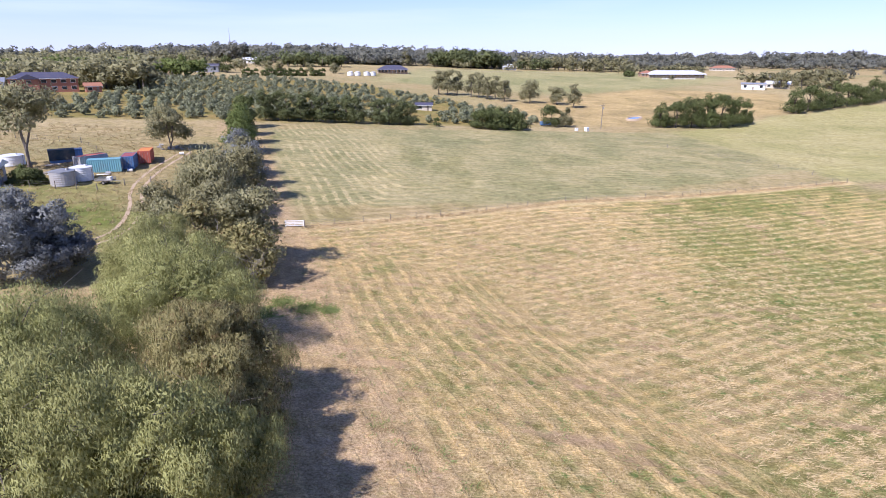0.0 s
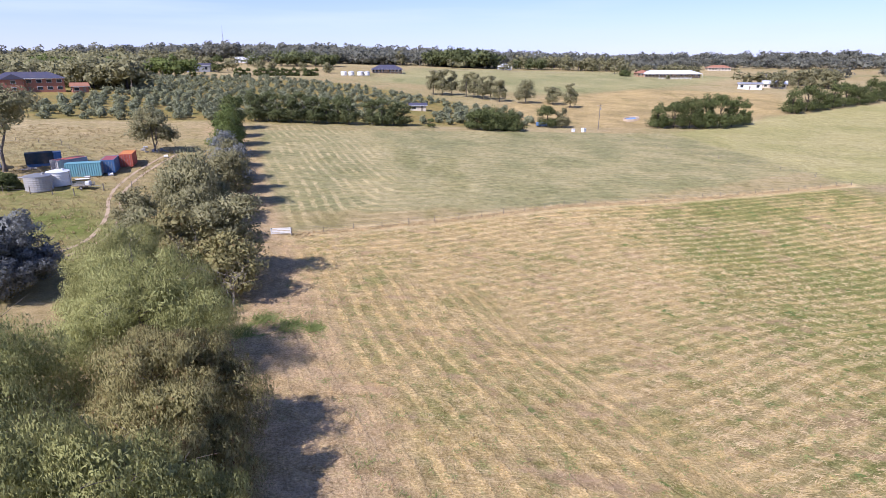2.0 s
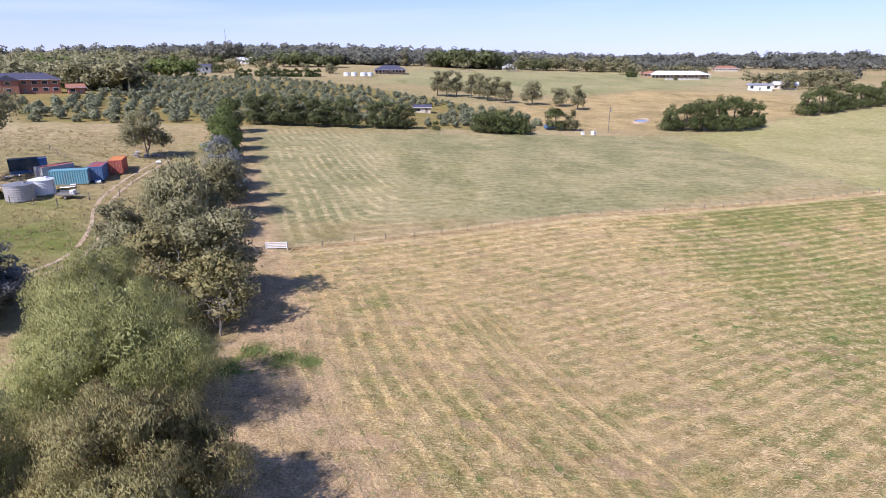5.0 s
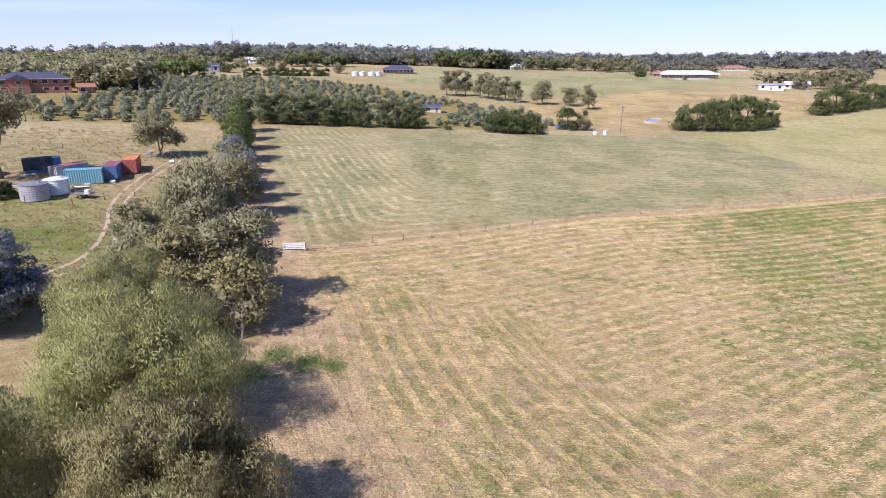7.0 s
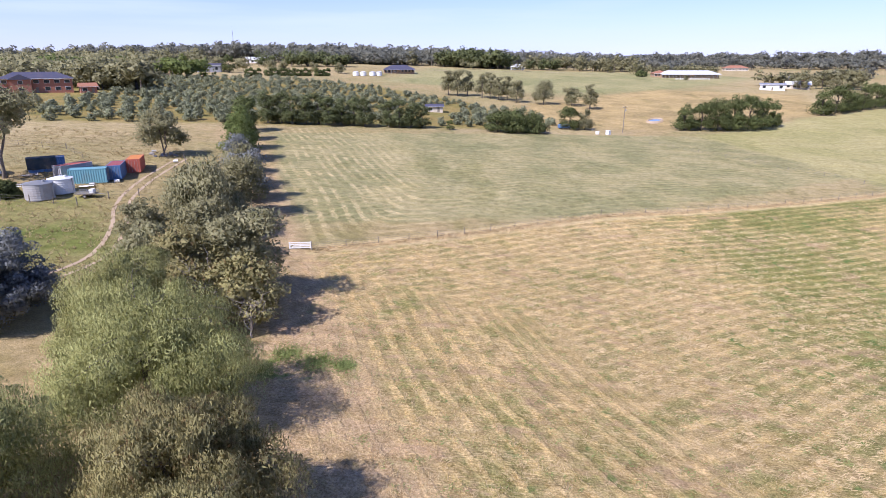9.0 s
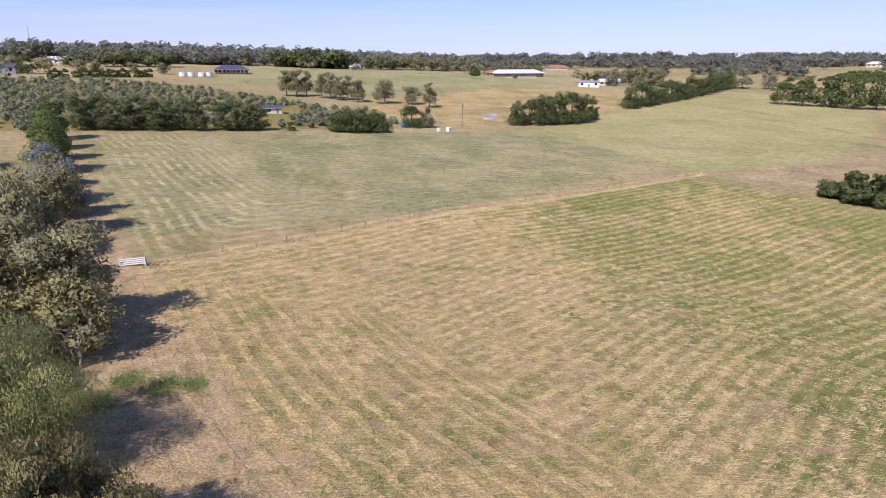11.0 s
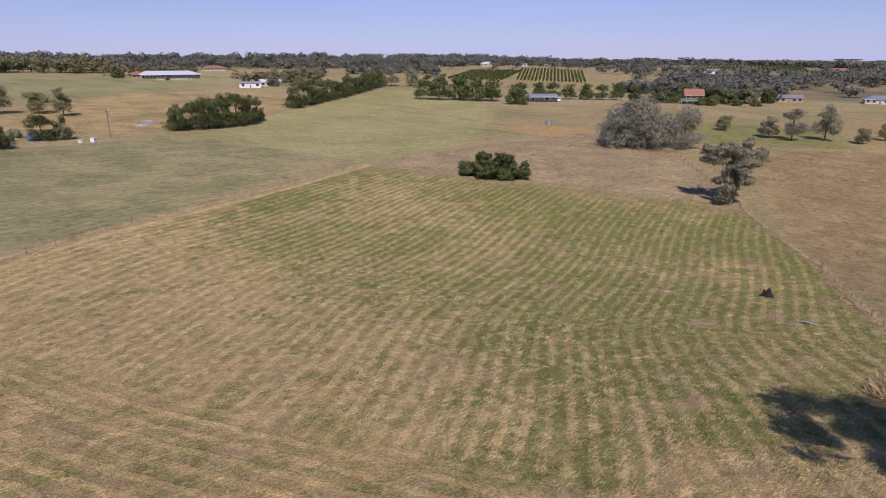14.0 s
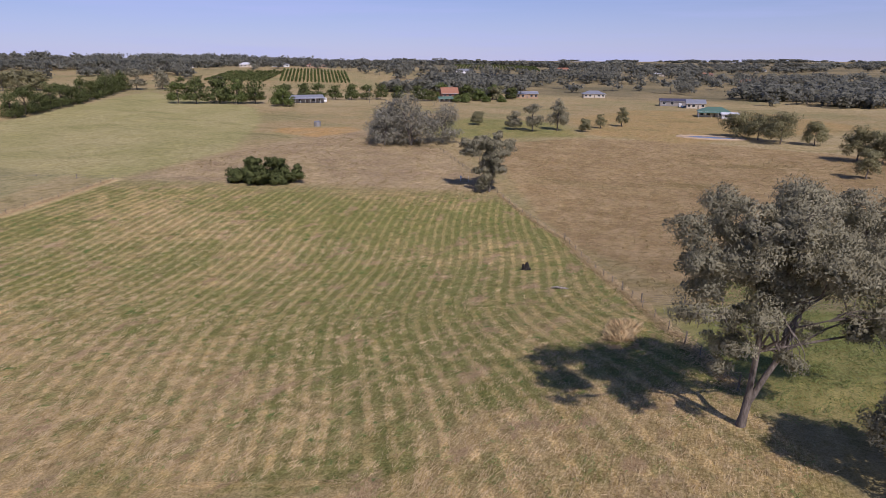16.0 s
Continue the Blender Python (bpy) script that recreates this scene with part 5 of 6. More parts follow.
def lumber_pile(x, y, turn, label, seed):
    rng = random.Random(seed)
    ob = thing("scrap_pile", pose(x, y, gz(x, y), 0, 0, turn), label, "scrap")
    for i in range(9):
        a = Vector((rng.uniform(-1.6, -0.6), rng.uniform(-0.8, 0.8), 0.08 + 0.1 * (i // 3)))
        part("plank", rod(fresh(), a, a + Vector((rng.uniform(1.6, 2.6), rng.uniform(-0.5, 0.5), rng.uniform(0, 0.25))), 0.07, sides=4), TIMBER if i % 3 else STEEL, ob)


lumber_pile(-80.5, 110.5, 20, "scrap timber and iron heaped in the yard", 4)
lumber_pile(-84.0, 116.6, -10, "scrap timber heaped by the covered container", 5)
lumber_pile(-70.9, 112.6, 5, "pallets stacked before the teal container", 6)
for i, (x, y) in enumerate([(-79.5, 107.2), (-77.4, 107.6)]):
    tree(x - 1, y - 4, 3.0, 2.4, PINE, BARK, "bush", 0.42, "low dark green shrub in the yard", "yard shrubs", variant=i, base=0.02, category="shrub", name="shrub")


# ---- buildings ----
def building(name, x, y, turn, L, W, H, rise, wall, roof, label, style="hip", windows=6, verandah=False, storeys=1, solar=0, chimney=False, eave=0.6, sink=0.3):
    """A house or shed: walls, pitched roof with eaves, windows in frames, door, verandah."""
    ob = thing(name, pose(x, y, gz(x, y) - sink, 0, 0, turn), label, "shed" if "shed" in name else "house", "farm buildings")
    H = H + sink
    part("wall", box(fresh(), -L / 2, -W / 2, -0.5, L / 2, W / 2, H), wall, ob)
    a, b = L / 2 + eave, W / 2 + eave
    r = max(0.0, a - b) if style == "hip" else a
    v = [(-a, -b, H), (a, -b, H), (a, b, H), (-a, b, H), (-r, 0, H + rise), (r, 0, H + rise), (-a, -b, H - 0.18), (a, -b, H - 0.18), (a, b, H - 0.18), (-a, b, H - 0.18)]
    bm = fresh()
    vs = [bm.verts.new(p) for p in v]
    for f in ((0, 1, 5, 4), (2, 3, 4, 5), (1, 2, 5), (3, 0, 4), (0, 6, 7, 1), (1, 7, 8, 2), (2, 8, 9, 3), (3, 9, 6, 0), (9, 8, 7, 6)):
        bm.faces.new([vs[i] for i in f])
    top = part("roof", bm, roof, ob)
    part("ridge_cap", rod(fresh(), (-r, 0, H + rise), (r, 0, H + rise), 0.09, sides=6), roof, top)
    gutter_y = -b - 0.05
    part("gutter", box(fresh(), -a, gutter_y - 0.06, H - 0.2, a, gutter_y + 0.04, H - 0.06), WHITE, ob)
    fl = (H - sink) / storeys
    for s in range(storeys):
        z0 = sink + s * fl
        for i in range(windows):
            u = -L / 2 + L * (i + 0.5) / windows
            if s == 0 and i == windows // 2:
                part("door", box(fresh(), u - 0.5, -W / 2 - 0.05, z0, u + 0.5, -W / 2 + 0.02, z0 + 2.1), TIMBER, ob)
                continue
            wd = min(1.0, L / windows * 0.32)
            win = part("window", box(fresh(), u - wd, -W / 2 - 0.04, z0 + fl * 0.3, u + wd, -W / 2 + 0.02, z0 + fl * 0.8), WHITE, ob)
            part("pane", box(fresh(), u - wd + 0.08, -W / 2 - 0.06, z0 + fl * 0.3 + 0.08, u + wd - 0.08, -W / 2 - 0.045, z0 + fl * 0.8 - 0.08), GLASS, win)
        for sx in (-1, 1):
            win = part("window", box(fresh(), sx * L / 2 - 0.03, -0.9, z0 + fl * 0.3, sx * L / 2 + 0.05, 0.9, z0 + fl * 0.8), WHITE, ob)
            part("pane", box(fresh(), sx * (L / 2 + 0.055) - 0.01, -0.8, z0 + fl * 0.3 + 0.08, sx * (L / 2 + 0.055) + 0.01, 0.8, z0 + fl * 0.8 - 0.08), GLASS, win)
    if verandah:
        d = 2.6
        bm = fresh()
        vs = [bm.verts.new(p) for p in ((-a, -b, H - 0.1), (a, -b, H - 0.1), (a, -b - d, H - 0.55), (-a, -b - d, H - 0.55), (-a, -b, H - 0.2), (a, -b, H - 0.2), (a, -b - d, H - 0.65), (-a, -b - d, H - 0.65))]
        for f in ((0, 3, 2, 1), (4, 5, 6, 7), (3, 7, 6, 2), (0, 4, 7, 3), (1, 2, 6, 5)):
            bm.faces.new([vs[i] for i in f])
        part("verandah_roof", bm, roof, ob)
        n = max(3, int(L / 3))
        for i in range(n + 1):
            u = -a + 0.2 + (2 * a - 0.4) * i / n
            part("verandah_post", box(fresh(), u - 0.06, -b - d + 0.1, -0.2, u + 0.06, -b - d + 0.22, H - 0.6), WHITE, ob)
    for i in range(solar):
        u = -r * 0.8 + 1.8 * r * 0.8 * i / max(1, solar - 1)
        t = rise / b
        bm = fresh()
        box(bm, u - 0.8, -b * 0.75, 0, u + 0.8, -b * 0.25, 0.05)
        for vert in bm.verts:
            vert.co.z += H + 0.08 + (b + vert.co.y) * t
        part("solar_panel", bm, GLASS, top)
    if chimney:
        part("chimney", box(fresh(), L * 0.18, 0.2, H, L * 0.18 + 0.7, 0.9, H + rise + 0.8), BRICK, top)
    return ob


building("brick_house", -181, 258, 34, 25, 10, 5.6, 2.4, BRICK, DARKROOF, "two-storey red brick house with slate-blue roof", "hip", 7, False, 2, 0)
wing = building("brick_house", -183, 251.5, 33, 6, 7, 5.4, 1.9, BRICK, DARKROOF, "gabled red brick wing with a balcony front", "gable", 3, False, 2, 0, eave=0.5)
wing.matrix_basis = pose(-183, 251.5, gz(-183, 251.5) - 0.3, 0, 0, 124)
building("garden_shed", -205, 258, 33, 10, 8, 3.6, 1.8, WHITE, GREYROOF, "white shed with grey gabled roof", "gable", 3)
building("brick_outbuilding_shed", -163, 263, 40, 6, 5, 2.6, 1.4, BRICK, REDROOF, "low red brick outbuilding beside the grove", "gable", 2)
building("homestead", 190, 560, 2, 50, 13, 3.4, 2.6, TANBRICK, WHITEROOF, "long tan brick homestead with pale sheet roof", "hip", 16, True, 1, 0)
building("homestead", 166, 562, 2, 12, 10, 3.2, 2.4, TANBRICK, REDROOF, "tan brick wing of the long homestead", "hip", 4)
building("farm_house", 287, 692, -4, 24, 11, 3.0, 2.6, CREAM, REDROOF, "low cream house with tan roof", "hip", 7)
building("open_shed", 203, 434, -24, 15, 8, 3.8, 0.7, WHITE, GREYROOF, "white farm shed with open dark bays", "gable", 3)
building("farm_house", 227, 448, -26, 15, 9, 3.0, 2.0, CREAM, WHITEROOF, "cream cottage with pale roof among trees", "gable", 4, chimney=True)
building("farm_house", -58, 503, 6, 24, 12, 3.2, 3.0, TANBRICK, DARKROOF, "brick house with blue-grey hip roof and dark verandah", "hip", 9, True)
building("farm_house", 47, 632, -3, 13, 9, 3.2, 2.2, WHITE, WHITEROOF, "white house with pale roof on the rise", "hip", 5, True)
building("farm_house", 105, 1010, -3, 30, 14, 5.0, 4.0, WHITE, WHITEROOF, "white house on the skyline", "hip", 6)
building("pump_shed", -17.8, 274.5, 3, 7.2, 4.6, 2.4, 0.9, CREAM, DARKROOF, "small cream shed with blue-grey roof beside the grove", "gable", 2)
building("farm_cottage_shed", -86.3, 100.6, 25, 7.5, 6, 3.2, 1.0, LIGHTGREY, WHITEROOF, "small grey shed with pale sheet roof beside the yard", "gable", 3)
building("hay_shed", 320, 258, -40, 22, 8, 3.4, 1.4, STONEWALL, GREYROOF, "long grey farm shed with sheet roof", "gable", 5, True)
building("farm_house", 410, 195, -55, 12, 9, 5.4, 4.2, BRICK, REDROOF, "two-storey brick house with steep terracotta gable", "gable", 3, False, 2, chimney=True)
building("verandah_shed", 402, 192, -55, 14, 4, 2.6, 1.0, TANBRICK, GREENROOF, "green-roofed verandah before the brick house", "gable", 4, True)
building("stone_shed", 481, 157, -60, 18, 8, 3.6, 1.8, TANBRICK, GREYROOF, "low tan stone building with grey roof", "gable", 5)
building("farm_house", 523, 110, -68, 18, 10, 3.2, 2.4, CREAM, GREYROOF, "cream house with blue-grey roof across the valley", "hip", 5)
building("farm_house", 1127, 150, -75, 22, 10, 3.0, 2.0, WHITE, WHITEROOF, "white house across the valley", "hip", 5)
building("machinery_shed", 470, 40, -80, 22, 9, 3.8, 1.4, STONEWALL, DARKROOF, "dark machinery shed beside parked vehicles", "gable", 4)
building("farm_house", 455, 26, -80, 12, 8, 3.4, 2.4, CREAM, GREYROOF, "pale house beside the machinery shed", "gable", 4)
building("farm_house", 386, 13, -82, 17, 9, 3.2, 2.4, CREAM, GREENROOF, "house with green sheet roof", "hip", 5, True)
building("carport_shed", 374, 4, -82, 9, 5, 2.6, 0.8, WHITE, WHITEROOF, "white carport beside the green-roofed house", "gable", 2)
building("farm_house", -207, 600, 10, 18, 9, 3.2, 2.2, WHITE, WHITEROOF, "white house high on the hill", "gable", 4)
building("farm_house", -213, 452, 20, 18, 8, 3.0, 2.2, TANBRICK, REDROOF, "house with terracotta roof behind the grove", "hip", 5)
building("blue_shed", -192, 456, 15, 16, 9, 4.6, 1.4, GREYROOF, DARKROOF, "pale blue-grey steel shed behind the grove", "gable", 3)
for i, (x, y, turn) in enumerate([(600, 560, -45), (640, 540, -45), (690, 520, -45), (800, 610, -45), (560, 620, -40), (900, 230, -70), (980, 100, -80), (760, 330, -60), (1100, 40, -80), (1300, 420, -70), (1500, -60, -85), (820, -20, -85), (1250, 150, -75), (700, 690, -40)]):
    building("far_house", x, y, turn, 18 + 4 * (i % 3), 10, 3.4, 2.4, (CREAM, WHITE, TANBRICK)[i % 3], (WHITEROOF, GREYROOF, REDROOF)[i % 3], "far house with pale roof among trees" if i % 3 == 0 else "far house with grey roof among trees" if i % 3 == 1 else "far house with terracotta roof among trees", "hip", 4)


# ---- vehicles ----
def vehicle(x, y, turn, paint_, label, tall=2.2, long_=4.8, name="van"):
    ob = thing(name, pose(x, y, gz(x, y), 0, 0, turn), label, "vehicle", "parked vehicles")
    bm = box(fresh(), -long_ / 2, -0.95, 0.45, long_ / 2, 0.95, tall, 0.12)
    for v in bm.verts:
        if v.co.z > tall * 0.6 and v.co.x > long_ * 0.2:
            v.co.x -= (v.co.z - tall * 0.6) * 0.7
    part("body", bm, paint_, ob)
    part("windscreen", box(fresh(), long_ * 0.32, -0.8, tall * 0.58, long_ * 0.42, 0.8, tall * 0.85), GLASS, ob)
    for s in (-1, 1):
        part("side_window", box(fresh(), -long_ * 0.1, s * 0.955 - 0.02, tall * 0.58, long_ * 0.25, s * 0.955 + 0.02, tall * 0.85), GLASS, ob)
        for q in (-0.3, 0.3):
            wheel = part("wheel", rod(fresh(), (q * long_, s * 0.75, 0.36), (q * long_, s * 0.97, 0.36), 0.36, sides=14), RUBBER, ob)
            part("rim", rod(fresh(), (q * long_, s * 0.74, 0.36), (q * long_, s * 0.985, 0.36), 0.19, sides=10), STEEL, wheel)


vehicle(330.5, 250, 220, WHITE, "white van parked beside the grey shed", 2.9, 5.5)
for i, (x, y) in enumerate([(458, 36), (452, 32), (462, 22), (366, -2)]):
    vehicle(x, y, 10 + 70 * i, (WHITE, BLUE, WHITE, WHITE)[i], ("white van parked by the machinery shed", "blue car parked by the machinery shed", "white car parked by the pale house", "white caravan beside the carport")[i], (2.6, 1.6, 1.6, 2.5)[i], 5.0, ("van", "car", "car", "caravan")[i])
vehicle(33.4, 242.0, 20, BLUE, "blue and white ute parked under the trees", 1.8, 4.6, "ute")


# ---- poles, mast and small things ----
def power_pole(x, y, h, label):
    ob = thing("power_pole", pose(x, y, gz(x, y), 0, 0, 30), label, "pole", "power poles")
    part("pole", rod(fresh(), (0, 0, -0.5), (0.15, 0, h), 0.17, 0.12, 8), TIMBER, ob)
    arm = part("crossarm", box(fresh(), -1.0, -0.06, h - 0.6, 1.2, 0.06, h - 0.45), TIMBER, ob)
    for q in (-0.9, 0.1, 1.05):
        part("insulator", rod(fresh(), (q, 0, h - 0.45), (q, 0, h - 0.25), 0.06, sides=8), WHITE, arm)
    part("transformer", rod(fresh(), (0.35, -0.25, h - 2.0), (0.35, -0.25, h - 1.2), 0.25, sides=12), STEEL, ob)


power_pole(55.2, 240.6, 9.8, "timber power pole with crossarm beyond the field")
power_pole(349, 227, 10, "timber power pole near the grey shed")
power_pole(225, 458, 9, "timber power pole beside the farm shed")


def lattice_mast(x, y, h):
    ob = thing("radio_mast", pose(x, y, gz(x, y)), "thin steel lattice radio mast on the hill", "mast")
    for k in range(3):
        a = 2.094 * k
        part("leg", rod(fresh(), (1.3 * math.cos(a), 1.3 * math.sin(a), 0), (0.3 * math.cos(a), 0.3 * math.sin(a), h), 0.13, 0.1, 5), STEEL, ob)
    for i in range(16):
        z0, z1 = h * i / 16, h * (i + 1) / 16
        r0, r1 = 1.3 - z0 / h, 1.3 - z1 / h
        for k in range(3):
            a, b = 2.094 * k, 2.094 * (k + 1)
            part("brace", rod(fresh(), (r0 * math.cos(a), r0 * math.sin(a), z0), (r1 * math.cos(b), r1 * math.sin(b), z1), 0.06, sides=4), STEEL, ob)
    part("antenna", rod(fresh(), (0, 0, h), (0, 0, h + 7), 0.07, sides=5), STEEL, ob)


lattice_mast(-425, 1120, 58)


def crate(x, y, s, mat, label, turn=15):
    ob = thing("hive_box", pose(x, y, gz(x, y), 0, 0, turn), label, "box", "white boxes beyond the field")
    part("body", box(fresh(), -s / 2, -s / 2, 0, s / 2, s / 2, s * 0.95, 0.03), mat, ob)
    part("lid", box(fresh(), -s / 2 - 0.05, -s / 2 - 0.05, s * 0.95, s / 2 + 0.05, s / 2 + 0.05, s * 1.08, 0.02), mat, ob)


crate(43.7, 231, 1.0, WHITE, "small white box at the field's edge")
crate(47.8, 232, 1.35, WHITE, "larger white box at the field's edge", 40)


def stump():
    ob = thing("tree_stump", pose(87.6, 36.2, gz(87.6, 36.2), 0, 0, 40), "charred black broken tree stump in the mown field", "stump")
    for k, (dx, dy, h, r) in enumerate([(0, 0, 1.25, 0.42), (0.55, -0.3, 0.75, 0.3), (0.25, 0.5, 0.95, 0.26)]):
        v, f = tube([(dx, dy, -0.2), (dx * 1.05, dy, h * 0.5), (dx * 1.2, dy * 1.1, h)], [r * 1.4, r, r * 0.55], 9)
        part_of("snag", mesh_of("snag", v, f, CHARRED, True), ob)
    for k in range(5):
        a = 1.256 * k
        v, f = tube([(0.3 * math.cos(a), 0.3 * math.sin(a), 0.25), (0.8 * math.cos(a), 0.8 * math.sin(a), 0.06), (1.2 * math.cos(a), 1.2 * math.sin(a), -0.05)], [0.2, 0.12, 0.05], 6)
        part_of("root", mesh_of("root", v, f, CHARRED, True), ob)


stump()
log_ob = thing("fallen_log", pose(76.8, 27.9, gz(76.8, 27.9) + 0.08, 0, 0, 95), "bleached fallen log lying in the mown grass", "log")
v, f = tube([(-1.2, 0, 0.06), (-0.4, 0.05, 0.12), (0.5, -0.03, 0.1), (1.3, 0.08, 0.04)], [0.13, 0.17, 0.15, 0.07], 9)
part_of("stem", mesh_of("stem", v, f, PALEBARK, True), log_ob)
v, f = tube([(0.2, 0, 0.14), (0.6, 0.3, 0.25), (0.8, 0.6, 0.22)], [0.07, 0.05, 0.02], 6)
part_of("branch", mesh_of("branch", v, f, PALEBARK, True), log_ob)


def stock_frame():
    ob = thing("yard_frame", pose(151.8, 74.5, gz(151.8, 74.5), 0, 0, -65), "small white pipe frame standing in dry grass", "frame")
    for q in (-1.1, 1.1):
        part("upright", rod(fresh(), (q, 0, -0.2), (q, 0, 1.7), 0.06, sides=8), WHITE, ob)
    part("crossbar", rod(fresh(), (-1.1, 0, 1.25), (-0.2, 0, 1.25), 0.05, sides=8), WHITE, ob)
    part("sign_board", box(fresh(), -1.25, -0.03, 0.9, -0.75, 0.03, 1.5), WHITE, ob)


stock_frame()
trough_ob = thing("rail_yard", pose(183, 527, gz(183, 527), 0, 0, 2), "white rail yard below the long homestead", "fence")
for i in range(8):
    part("post", box(fresh(), -14 + 4 * i - 0.1, -0.1, -0.2, -14 + 4 * i + 0.1, 0.1, 1.5), WHITE, trough_ob)
for z in (0.5, 0.95, 1.35):
    part("rail", box(fresh(), -14, -0.06, z, 14, 0.06, z + 0.16), WHITE, trough_ob)


def pond(x, y, rx, ry, turn, label):
    n = 40
    v = [(0, 0, 0)] + [(rx * (1 + 0.12 * math.sin(3 * a + x)) * math.cos(a), ry * (1 + 0.1 * math.cos(2 * a)) * math.sin(a), 0) for a in (6.2832 * i / n for i in range(n))]
    f = [(0, 1 + i, 1 + (i + 1) % n) for i in range(n)]
    ob = new("water", mesh_of("water", v, f, WATER))
    ob.matrix_basis = pose(x, y, max(gz(x + q * rx * math.cos(radians(turn)), y + q * rx * math.sin(radians(turn))) for q in (-1, -0.5, 0, 0.5, 1)) + 0.1, 0, 0, turn)
    tagged(ob, label, "water", kind="structure")
    v, f = [], []
    for k, (s, z) in enumerate([(0.96, -0.4), (1.03, 0.25), (1.16, 0.35), (1.4, -0.7)]):
        v += [(s * rx * math.cos(6.2832 * i / n), (s + 0.12 * (s - 0.96)) * ry * math.sin(6.2832 * i / n), z + 0.08 * math.sin(i * 1.7)) for i in range(n)]
        if k:
            f += [((k - 1) * n + i, (k - 1) * n + (i + 1) % n, k * n + (i + 1) % n, k * n + i) for i in range(n)]
    bank = new("ground_bank", mesh_of("ground_bank", v, f, EARTH, True))
    bank.matrix_basis = ob.matrix_basis.copy()
    tagged(bank, "low earth bank round a farm dam", "ground", kind="structure")


pond(276, 12, 4.5, 11, -4, "still blue water of a farm dam")
pond(80, 283, 2.6, 8, -25, "still water of a small dam on the flat")


# ---- wheel tracks ----
def wheel_track(pts, gauge, width, label):
    path = [Vector((x, y, 0)) for x, y in pts]
    fine = []
    for i in range(len(path) - 1):
        p0, p1, p2, p3 = path[max(i - 1, 0)], path[i], path[i + 1], path[min(i + 2, len(path) - 1)]
        for k in range(12):
            t = k / 12
            fine.append(0.5 * (2 * p1 + (p2 - p0) * t + (2 * p0 - 5 * p1 + 4 * p2 - p3) * t * t + (3 * p1 - p0 - 3 * p2 + p3) * t ** 3))
    rng = random.Random(2)
    for s in (-1, 1):
        v, f = [], []
        for i, p in enumerate(fine):
            d = (fine[min(i + 1, len(fine) - 1)] - fine[max(i - 1, 0)]).normalized()
            n = Vector((-d.y, d.x, 0))
            for q in (-1, 1):
                w = p + n * (s * gauge / 2 + q * width / 2 * rng.uniform(0.7, 1.15))
                v.append((w.x, w.y, gz(w.x, w.y) + 0.05))
            if i:
                f.append((2 * i - 2, 2 * i, 2 * i + 1, 2 * i - 1))
        ob = new("road_track", mesh_of("road_track", v, f, EARTH, True))
        tagged(ob, label, "track", kind="structure")


wheel_track([(-90, 62), (-66, 67), (-53.5, 72.5), (-50.6, 79), (-51.5, 86), (-55, 95), (-59, 102.5), (-62.2, 111.5), (-64.5, 124), (-66, 140)], 1.9, 0.6, "bare earth wheel track across the yard")
wheel_track([(-40, 560), (-10, 565), (40, 590), (120, 600)], 2.4, 1.6, "pale gravel drive on the far slope")


# ---- cut straw, weeds and dry tufts ----
def strands(seed, n, spots, length, width, rise, mat, name, label, flow=None):
    """Thin blades scattered in tufts: spots(rng, n) gives x, y; flow(x, y) the way they lie."""
    rng = np.random.default_rng(seed)
    x, y = spots(rng, n)
    n = len(x)
    z = land(x, y)
    tuft = np.sin(np.floor((x + 0.5 * y) / 0.7) * 12.99 + np.floor((y - 0.3 * x) / 0.7) * 78.23) * 437.5
    a = rng.uniform(0, 6.283, n) if flow is None else flow(x, y) + (tuft - np.floor(tuft) - 0.5) * 0.9 + rng.normal(0, 0.45, n)
    ln, tilt = length * rng.uniform(0.4, 1.4, n), rise * rng.uniform(0.0, 1.2, n)
    d = np.stack([np.cos(a), np.sin(a), np.zeros(n)], 1)
    s = np.stack([-np.sin(a), np.cos(a), np.zeros(n)], 1) * (width * rng.uniform(0.6, 1.4, n))[:, None]
    up = np.array((0, 0, 1.0))
    p = np.stack([x, y, z + 0.02], 1)
    mid = p + d * ln[:, None] * 0.5 + up * (tilt * ln * 0.75)[:, None]
    end = p + d * ln[:, None] + up * (tilt * ln)[:, None]
    v = np.stack([p - s * 0.5, p + s * 0.5, mid + s * 0.5 + up * 0.02, end + s * 0.1], 1).reshape(-1, 3)
    ob = new(name, mesh_of(name, v, np.arange(n * 4).reshape(-1, 4), mat))
    return tagged(ob, label, "grass", kind="stuff")


def tufted(cx, cy, sx, sy, per, spread, keep=None):
    def spots(rng, n):
        k = n // per
        x, y = rng.uniform(cx - sx, cx + sx, k), rng.uniform(cy - sy, cy + sy, k)
        if keep is not None:
            ok = keep(x, y, rng)
            x, y = x[ok], y[ok]
        x, y = np.repeat(x, per), np.repeat(y, per)
        return x + rng.normal(0, spread, len(x)), y + rng.normal(0, spread, len(y))
    return spots


def in_field(x, y, rng):
    d1 = 0.921 * x + 0.389 * y - HEDGE_C
    d2a = 0.549 * (x + 26) - 0.836 * (y - 91.5)
    d2b = 0.334 * (x - 22) - 0.942 * (y - 123)
    right = (y - 5.8) - (x - 43) * 0.43
    ok = (d1 > 2) & (d2a > 0.5) & (d2b > 0.5) & (right > 0.5)
    return ok


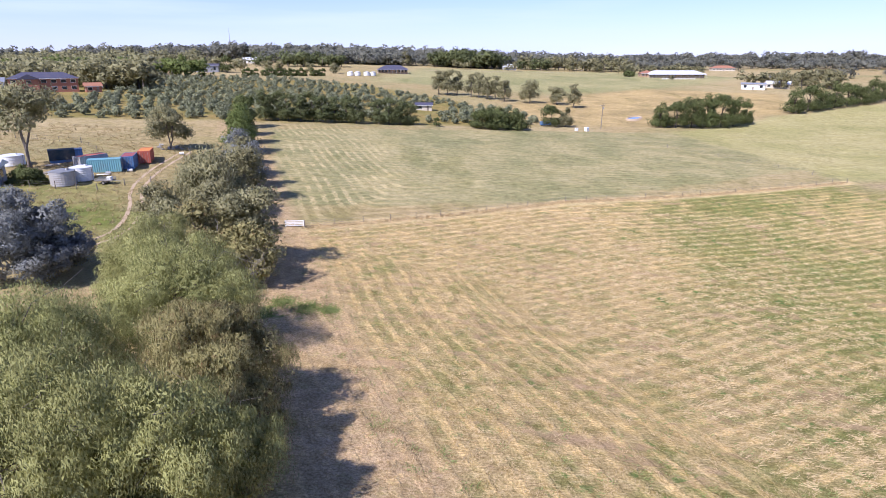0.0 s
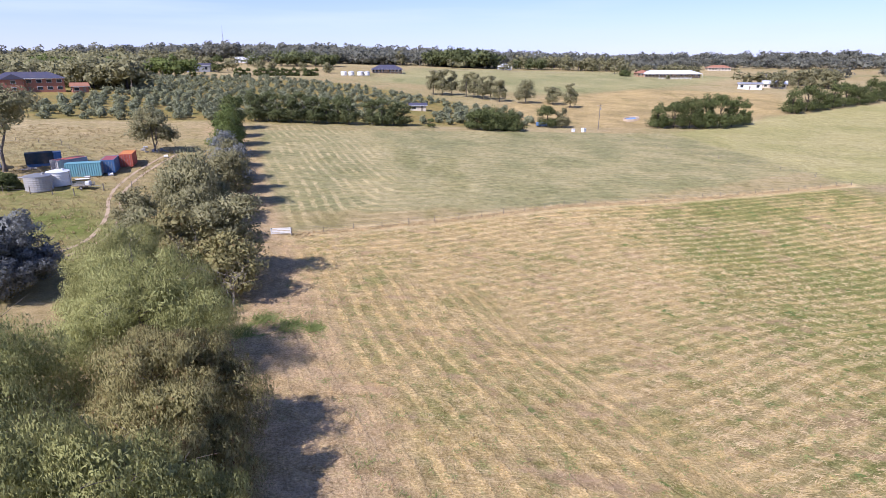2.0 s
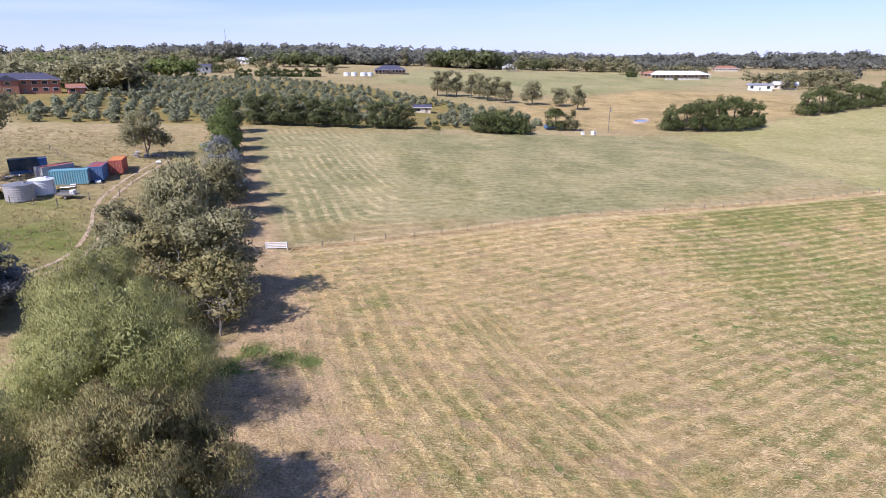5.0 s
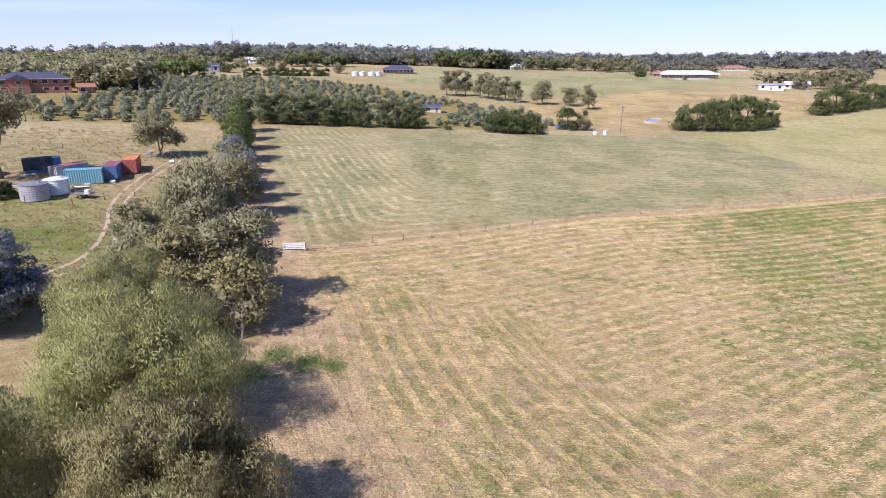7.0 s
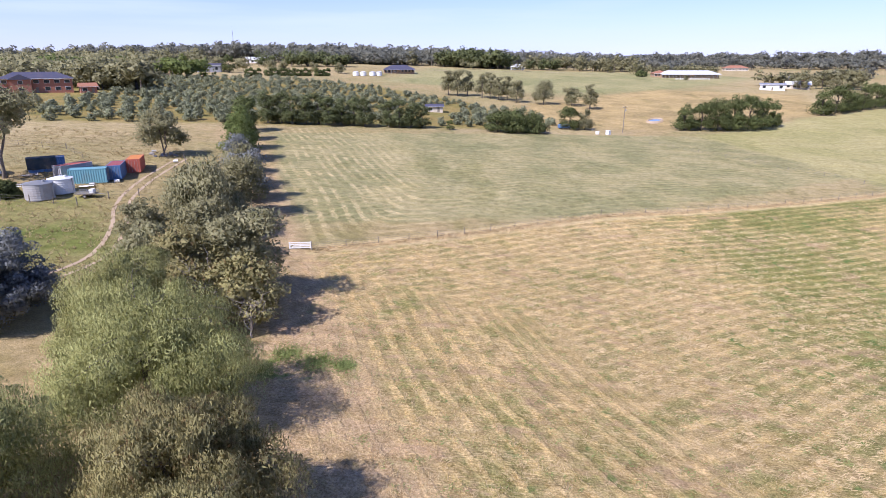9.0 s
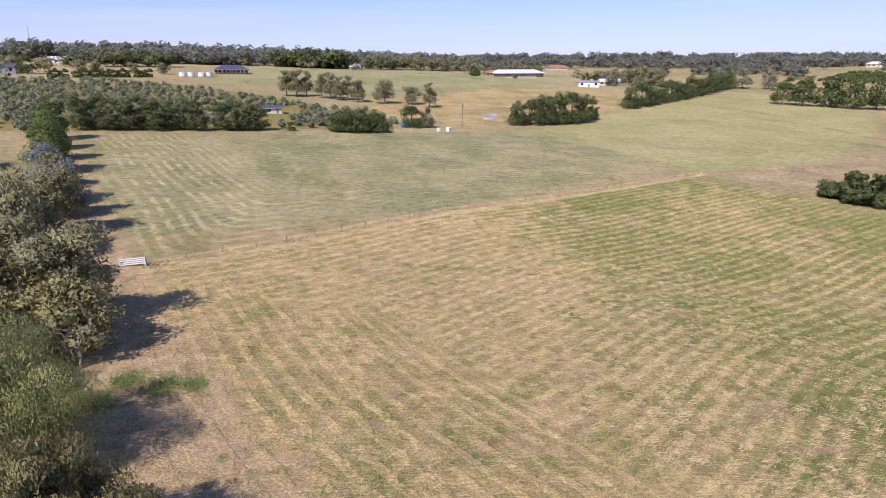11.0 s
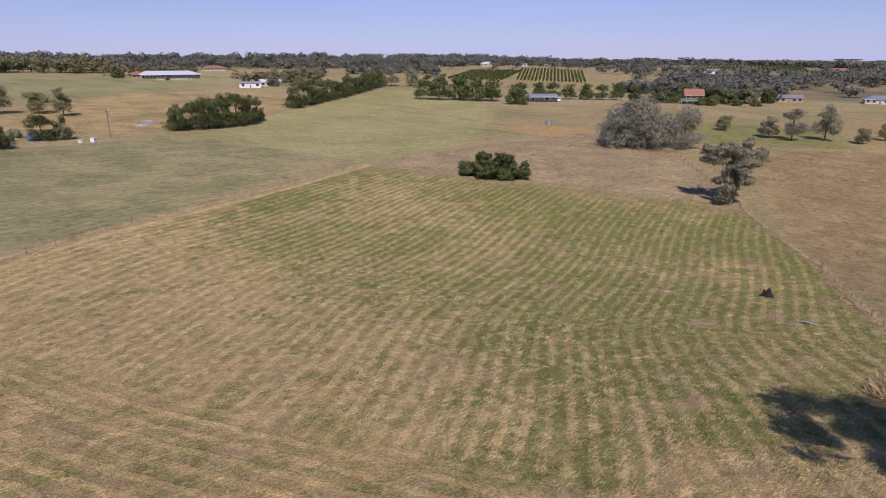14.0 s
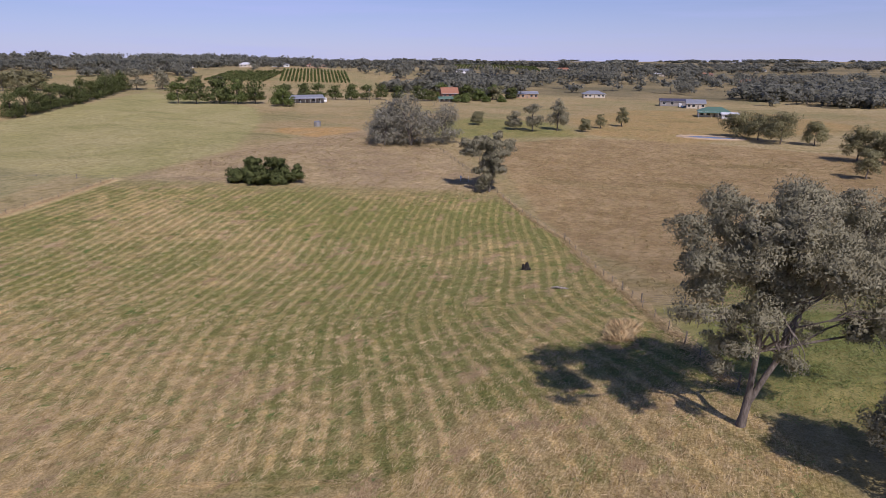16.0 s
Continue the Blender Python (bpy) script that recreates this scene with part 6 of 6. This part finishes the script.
def on_rows(x, y, rng):
    d1 = 0.921 * x + 0.389 * y - HEDGE_C
    d2 = np.minimum(0.549 * (x + 26) - 0.836 * (y - 91.5), 0.334 * (x - 22) - 0.942 * (y - 123))
    d3 = -0.42 * (x - 54) + 0.907 * (y - 10)
    row = (np.where((d1 < 28) & (d1 < d2) & (d3 > 30), d1, d2) + 0.6 * np.sin(0.09 * x + 0.06 * y) + 0.4 * np.sin(0.13 * y - 0.05 * x)) / 1.9
    return in_field(x, y, rng) & (np.sin(row * 6.283) + rng.normal(0, 0.45, len(x)) > 0.3)


def along(x, y):
    d1 = 0.921 * x + 0.389 * y - HEDGE_C
    d2 = 0.549 * (x + 26) - 0.836 * (y - 91.5)
    d3 = -0.42 * (x - 54) + 0.907 * (y - 10)
    return np.where((d1 < 28) & (d1 < d2) & (d3 > 30), math.atan2(0.92, -0.39), np.where(x < 22, math.atan2(0.549, 0.836), math.atan2(0.334, 0.942)))


def patches(rng, n, rounds):
    i = rng.integers(0, len(rounds), n)
    q = np.array(rounds)[i]
    return q[:, 0] + rng.normal(0, 0.55, n) * q[:, 2], q[:, 1] + rng.normal(0, 0.7, n) * q[:, 2]


STRAW = foliage("cut_straw_blades", (0.38, 0.28, 0.135), (0.66, 0.51, 0.29), (0.34, 0.24, 0.12), 0.2, 0.15, 0.7)
WEED = foliage("weed_leaves", (0.15, 0.20, 0.055), (0.30, 0.34, 0.12), (0.24, 0.22, 0.08), 0.1)
strands(1, 300000, tufted(28, 58, 62, 62, 8, 0.3, on_rows), 0.42, 0.026, 0.12, STRAW, "cut_straw", "pale cut straw lying in mown rows", along)
strands(2, 36000, tufted(10, 50, 45, 45, 14, 0.22, in_field), 0.5, 0.028, 0.15, STRAW, "loose_straw", "loose pale straw scattered over stubble", along)
strands(3, 44000, tufted(34, 46, 55, 50, 16, 0.28, in_field), 0.2, 0.045, 0.6, WEED, "green_weeds", "low green weeds regrowing in the stubble")
strands(4, 4200, lambda rng, n: patches(rng, n, [(-20.2, 61.4, 1.3), (-17.4, 60.2, 1.4), (-14.8, 60.1, 0.8), (-21.4, 57.4, 1.2)]), 0.24, 0.05, 0.8, WEED, "green_weeds", "bright green weed patches by the hedge")


def by_line(pts, half):
    def spots(rng, n):
        seg = [math.hypot(b[0] - a[0], b[1] - a[1]) for a, b in zip(pts, pts[1:])]
        i = rng.choice(len(seg), n, p=np.array(seg) / sum(seg))
        p, t = np.array(pts), rng.uniform(0, 1, n)
        q = p[i] + (p[i + 1] - p[i]) * t[:, None]
        return q[:, 0] + rng.normal(0, half, n), q[:, 1] + rng.normal(0, half, n)
    return spots


strands(5, 12000, by_line([(-25.6, 91.6), (22, 123), (97, 149.6)], 0.6), 0.5, 0.06, 0.5, STRAW, "tall_grass", "uncut dry grass along the cross fence")
strands(6, 7000, by_line([(43, 5.8), (54, 10.1), (76.5, 19.1), (110.5, 35.2), (144, 61.5)], 0.55), 0.5, 0.06, 0.5, STRAW, "tall_grass", "uncut dry grass along the paddock fence")
strands(7, 5000, tufted(57, 16.5, 2.4, 0.9, 20, 0.4), 0.55, 0.022, 1.4, STRAW, "tall_grass", "tall straw-coloured grass clump by the fence")
strands(8, 40000, tufted(60, -8, 22, 16, 14, 0.5, lambda x, y, rng: (y - 5.8) < (x - 43) * 0.43 - 1), 0.24, 0.045, 0.7, WEED, "green_weeds", "rank green weeds below the tall gum")


def in_paddock(x, y, rng):
    """The brown paddock beyond the fence, thinning out."""
    return ((y - 18.9) < (x - 76.5) * 0.47 - 1.5) & (y > -60 + 0.1 * x) & (x > 74)


strands(9, 70000, tufted(150, 15, 80, 75, 7, 0.22, in_paddock), 0.38, 0.09, 0.7, DRYGRASS, "tussock_grass", "brown tussocks of dry grass over the paddock")
strands(10, 42000, tufted(150, 105, 55, 48, 7, 0.22, lambda x, y, rng: (y > 62 + 0.5 * np.abs(x - 146)) & (x > 112 + (150 - y) * 0.1)), 0.38, 0.09, 0.7, DRYGRASS, "tussock_grass", "dead grass tussocks behind the mown field")
strands(11, 30000, tufted(-78, 118, 36, 46, 7, 0.25, lambda x, y, rng: 0.921 * x + 0.389 * y - HEDGE_C < -12), 0.35, 0.08, 1.0, DRYGRASS, "tussock_grass", "dry grass tussocks round the yard")
